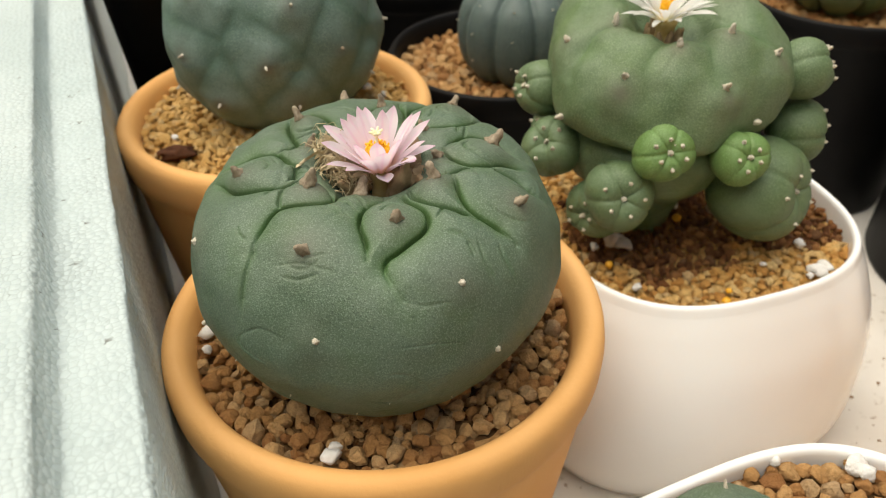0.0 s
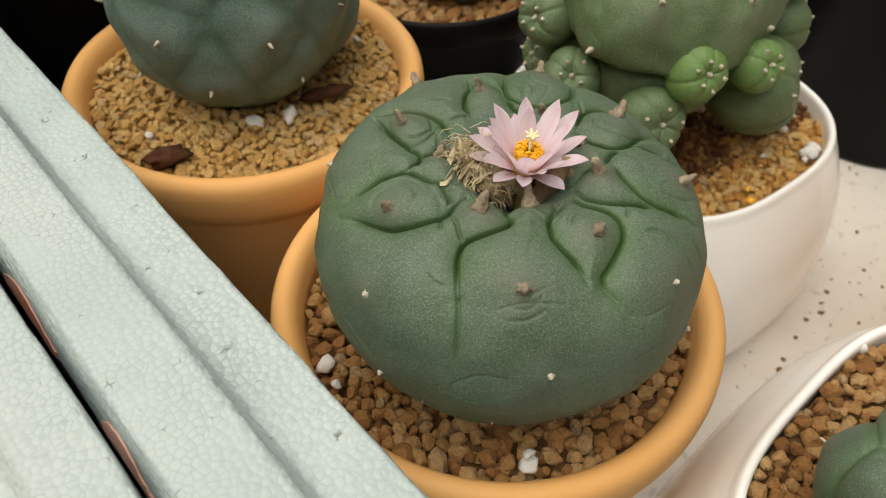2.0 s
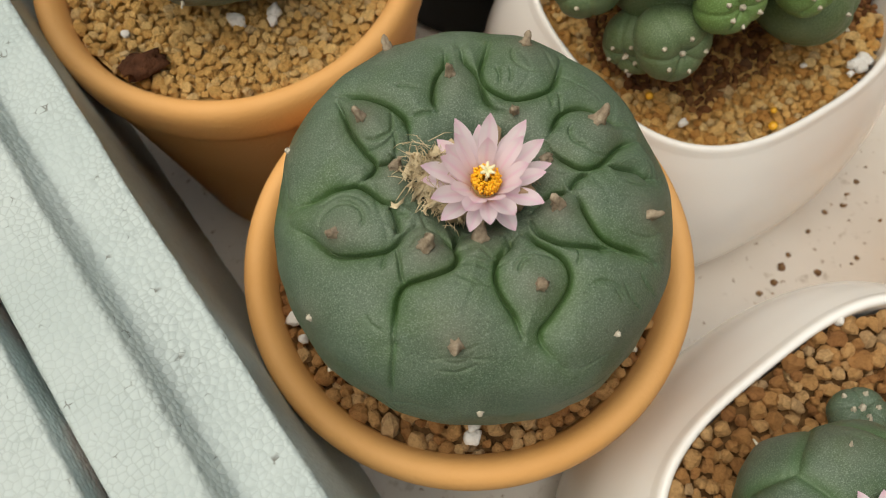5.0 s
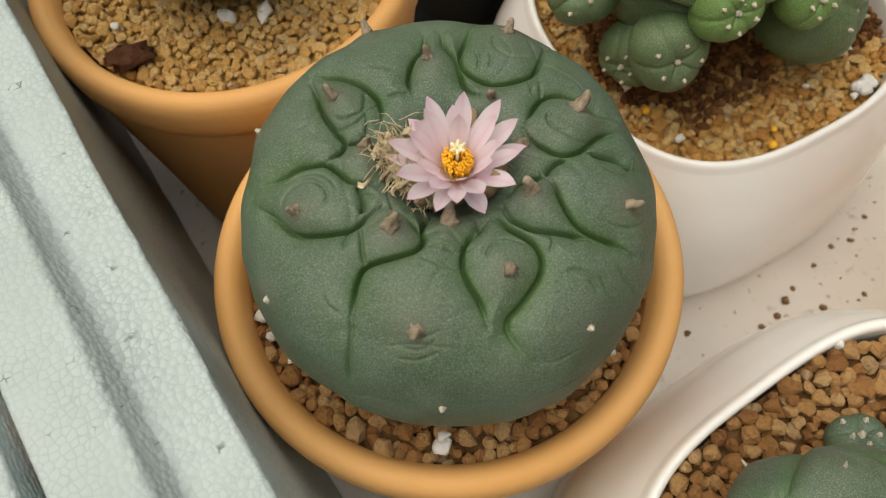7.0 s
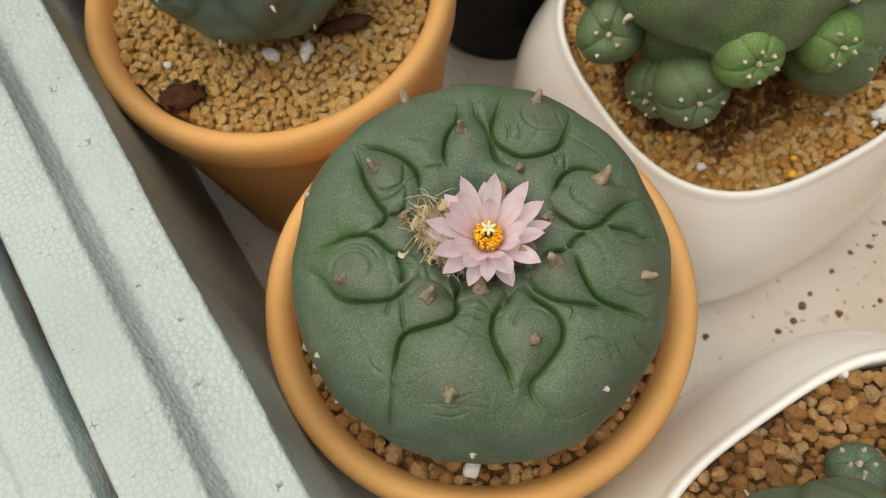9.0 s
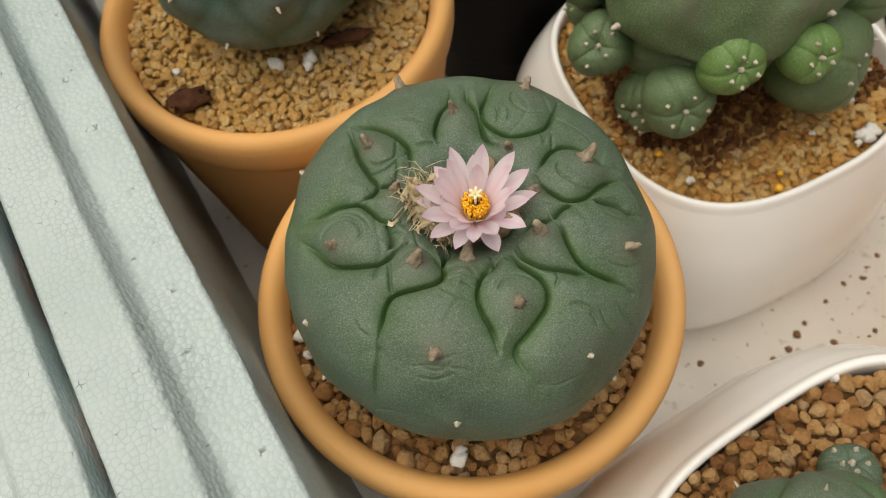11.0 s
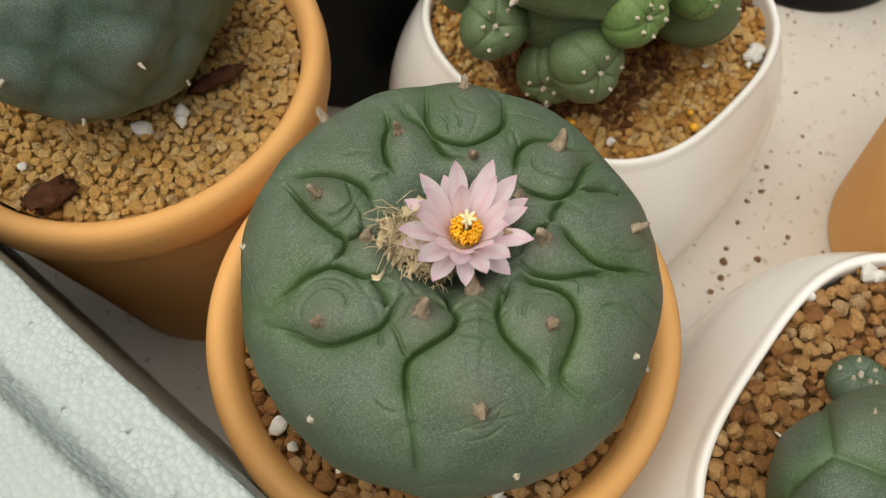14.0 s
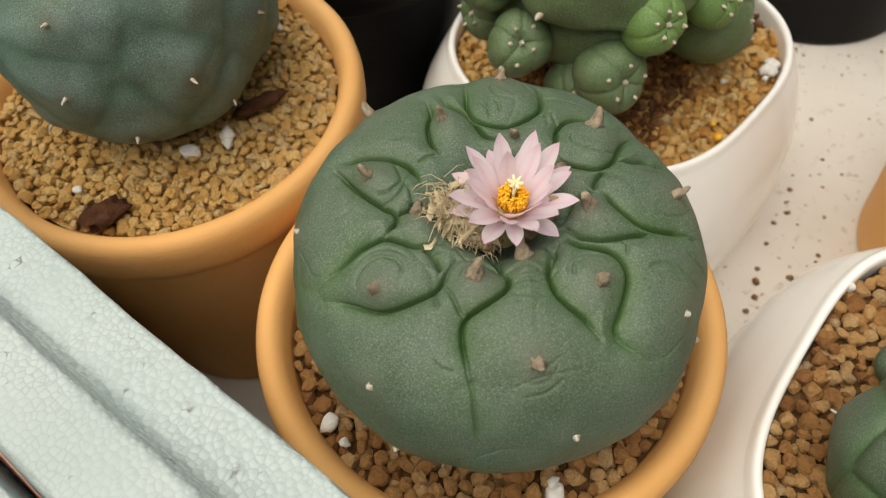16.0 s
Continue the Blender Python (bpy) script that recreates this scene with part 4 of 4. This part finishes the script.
for a in spots:
    k = np.argmin(np.linalg.norm(cP - np.array(a), axis=1))
    tuft("areole", cluster, cP[k], cN[k] + np.array([0, 0, 0.2]), 0.0023, M_WOOL_PALE, rng, thick=0.34)
flower(cluster, (-0.0030, -0.0040, 0.1435), ((14, 0.0125, 0.0026, 58, 36, 0.0, 0.2), (15, 0.0135, 0.0024, 42, 40, -0.0004, 0.45)), 0.0022, 0.0028, 0.011, M_PETAL_WHITE, rng)
for i in range(9):
    a = i * 0.7
    tuft("withered_bud", cluster, (-0.003 + 0.004 * math.cos(a), -0.003 + 0.004 * math.sin(a), 0.136), (0.2 * math.cos(a), 0.2 * math.sin(a), 1), 0.0050, M_DRY, rng, 6, 0.25, "dry brown bud stub")
for at, axis, r, st, ribs, young in (
        ((0.0480, 0.0640, 0.1060), (-0.35, -0.62, 0.65), 0.0092, 1.12, 5, 0), ((0.0654, 0.0451, 0.1010), (0.00, -0.90, 0.38), 0.0103, 0.95, 5, 0),
        ((0.0756, 0.0440, 0.1158), (0.05, -0.88, 0.45), 0.0086, 0.95, 6, 1), ((0.0980, 0.0460, 0.1122), (0.12, -0.82, 0.50), 0.0080, 1.0, 5, 1),
        ((0.1110, 0.0560, 0.0950), (0.60, -0.55, 0.25), 0.0162, 0.95, 5, 0), ((0.1205, 0.0700, 0.1275), (0.80, -0.20, 0.40), 0.0092, 1.0, 5, 0),
        ((0.1225, 0.0670, 0.1090), (0.92, -0.20, 0.10), 0.0098, 0.95, 5, 0), ((0.0460, 0.0780, 0.1190), (-0.80, -0.30, 0.30), 0.0088, 1.1, 5, 0),
        ((0.0615, 0.0540, 0.0905), (-0.60, -0.55, 0.05), 0.0092, 1.0, 5, 0), ((0.0520, 0.0860, 0.1000), (-0.85, 0.0, 0.2), 0.0090, 1.0, 5, 0)):
    offset(cluster, at, axis, r, st, ribs, M_SKIN_PUP if young else M_SKIN_GREEN, rng, "bright green young ribbed offset" if young else "dark green ribbed offset")

# the white pot near the camera
RX, RY, RT = 0.0874, -0.0889, 0.403
square_pot((RX, RY, 0.0), 0.0550, 0.0825, 3.2, RT, "glossy white rounded-square ceramic pot with a dark green cactus")
# the darker gravel also paints in the weaker light on this pot
soil = bed((RX, RY, 0), "brown baked-clay gravel in a white ceramic pot", 0.0522, 0.0788, 0.0023, 1250, M_AKADAMA, 6, squarish(0.0520, 3.2, RT), 3.2, RT)
scatter("perlite", soil, ((0.0019, 0.0575, 0.0805, 0.8), (0.0187, 0.0555, 0.0815, 1.4), (0.0205, 0.0530, 0.081, 1.0)), M_PERLITE, np.random.default_rng(42), 0.0024, ICO2)
RC = (0.0628, -0.0788, 0.0)
near = thing("cactus", RC, "dark green lobed button cactus with a pale pink flower", "cactus")
spots = []
for row, (r, z, count, shift) in enumerate(((0.0245, 0.0980, 6, 0.0), (0.0170, 0.1105, 5, 0.45))):
    for i in range(count):
        a = (i + shift) * 2 * math.pi / count + 1.0
        spots.append((r * math.cos(a), r * math.sin(a), z))
_, nP, nN = cactus_body([(0.012, 0.070), (0.0180, 0.078), (0.0222, 0.087), (0.0246, 0.096), (0.0243, 0.1035), (0.0210, 0.1105), (0.0150, 0.1138), (0.0085, 0.1135), (0.0045, 0.1100), (0, 0.107)],
                        300, 170, (), spots, M_SKIN, near, ((5, 0.01, 0.5),), 0.0022, 0.0005, cells=spots, pads=0.0008, grade=0.15, bulge=0.005)
for a in spots:
    k = np.argmin(np.linalg.norm(nP - np.array(a), axis=1))
    tuft("areole", near, nP[k], nN[k], 0.0013, M_WOOL_PALE, rng)
flower(near, (-0.0004, -0.0004, 0.1105), ((10, 0.0084, 0.0032, 50, 30, 0.0, 0.2), (10, 0.0088, 0.0031, 34, 30, -0.0003, 0.5)), 0.0023, 0.0020, 0.009, M_PETAL, rng)
offset(near, (0.0826, -0.0556, 0.0830), (-0.1, 0.4, 0.9), 0.0072, 0.9, 5, M_SKIN, rng, "small dark green ribbed offset")

# black nursery pots behind
black_pot((0.039, 0.161, 0.0), 0.047, 0.097, "round black plastic nursery pot with a grey-green cactus", foot=0.66)
bed((0.039, 0.161, 0), "coarse reddish-brown gravel in a black pot", 0.0428, 0.0880, 0.0024, 400, M_AKADAMA, 51, ring(0.0428, 0.015))
mid = thing("cactus", (0.0455, 0.1580, 0.0), "dark grey-green ribbed button cactus with tiny wool dots", "cactus")


def ribbed(parent, r, z0, h, ribs, material, rng):
    p, n, th, pr = grow([(0.6 * r, z0), (0.9 * r, z0 + 0.2 * h), (r, z0 + 0.5 * h), (0.9 * r, z0 + 0.8 * h), (0.6 * r, z0 + 0.97 * h), (0.25 * r, z0 + h), (0, z0 + 0.93 * h)], 160, 70)
    cell = (th * ribs / (2 * np.pi)) % 1.0
    d = (np.minimum(cell, 1 - cell) * 2 * np.pi / ribs)[None, :] * pr[:, 0][:, None]
    P = (p - n * (0.0014 * np.exp(-(d / 0.0008) ** 2) + 0.0016 * np.exp(-(d / 0.003) ** 2))[:, :, None]).reshape(-1, 3)
    link("body", P, grid_faces(70, 160), material, parent, True, (("growth", np.zeros(len(P))), ("cork", np.zeros(len(P)))))
    N = n.reshape(-1, 3)
    for q in range(ribs):
        for fz in (0.35, 0.62, 0.85):
            i = int(np.argmin(np.abs(pr[:, 1] - z0 - fz * h)))
            k = i * 160 + int((q + 0.5) * 160 / ribs) % 160
            tuft("areole", parent, P[k], N[k], 0.0010, M_WOOL_PALE, rng)
    tuft("crown_wool", parent, (0, 0, z0 + 0.95 * h), (0, 0, 1), 0.0050, M_DRY, rng, 6, 0.15, "tuft of brown wool")


ribbed(mid, 0.0250, 0.0860, 0.040, 9, M_SKIN_GREY, rng)
black_pot((-0.0885, 0.192, 0.0), 0.045, 0.150, "tall square black plastic pot against the foam box", 6.0, FOAM_TURN)
for at, r, h, label in (((0.203, 0.213, 0.0), 0.049, 0.100, "round black plastic nursery pot with a dark green cactus"), ((0.310, 0.235, 0.0), 0.050, 0.100, "round black plastic nursery pot in the back row"), ((0.215, 0.318, 0.0), 0.050, 0.100, "round black plastic nursery pot in the back row"),
                        ((0.000, 0.268, 0.0), 0.050, 0.100, "round black plastic nursery pot in the back row"), ((0.115, 0.262, 0.0), 0.050, 0.100, "round black plastic nursery pot in the back row")):
    black_pot(at, r, h, label, foot=0.88)
    bed((at[0], at[1], 0), "coarse reddish-brown gravel in a black pot", 0.91 * r, h - 0.009, 0.0024, 380, M_AKADAMA, int(1000 * at[0]) + 500, ring(0.91 * r, 0.010), ico_mesh=ICO1)
black_pot((0.262, 0.128, 0.0), 0.054, 0.105, "straight-sided round black plastic pot on the board", foot=0.96)
bed((0.262, 0.128, 0), "coarse reddish-brown gravel in a black pot", 0.049, 0.096, 0.0024, 380, M_AKADAMA, 61, ring(0.049), ico_mesh=ICO1)
far = thing("cactus", (0.2000, 0.2160, 0.0), "dark green button cactus with pale wool dots in a black pot", "cactus")
ribbed(far, 0.0290, 0.0920, 0.040, 8, M_SKIN_GREEN, rng)
terracotta_pot((0.198, -0.030, 0.0), "plain orange terracotta pot beside the ceramic pots")
bed((0.198, -0.030, 0), "brown clay gravel in a terracotta pot", 0.0450, 0.0940, 0.0021, 400, M_AKADAMA, 77, ring(0.0445), ico_mesh=ICO1)

# crumbs of soil on the board
crumbs = tagged(thing("soil_crumbs", (0, 0, 0), "scattered brown soil crumbs on the white board", "crumbs"), kind="stuff")
crng = np.random.default_rng(9)
bits = []
for x, y, k in ((0.117, -0.002, 1.7), (0.110, -0.0045, 1.5), (0.1045, -0.0130, 2.6), (0.0985, -0.0165, 2.8), (0.1220, 0.0030, 2.0), (0.137, 0.014, 1.2), (0.146, 0.020, 1.3), (0.154, 0.021, 1.6), (0.126, 0.007, 1.2), (0.134, -0.002, 1.7), (0.084, -0.002, 1.6), (0.197, 0.053, 1.3),
                (0.163, 0.029, 1.2), (0.165, 0.012, 1.1), (0.157, 0.025, 1.0), (0.150, 0.000, 1.3)):
    bits.append((lump(crng, ICO1, 0.0010 * k, 0.4, 0.6) + np.array([x, y, 0.0005]), ICO1[1]))
for i in range(150):
    x, y = crng.uniform(0.06, 0.27), crng.uniform(-0.06, 0.13)
    bits.append((lump(crng, ICO1, 0.0007 * crng.uniform(0.4, 1.4), 0.4, 0.6) + np.array([x, y, 0.0003]), ICO1[1]))
v, f = join(bits)
link("crumbs", v, f, two_tone("soil_crumb", (0.16, 0.09, 0.045), (0.34, 0.21, 0.11), 200, 0.9, 900, 0.0005, 0.2), crumbs)
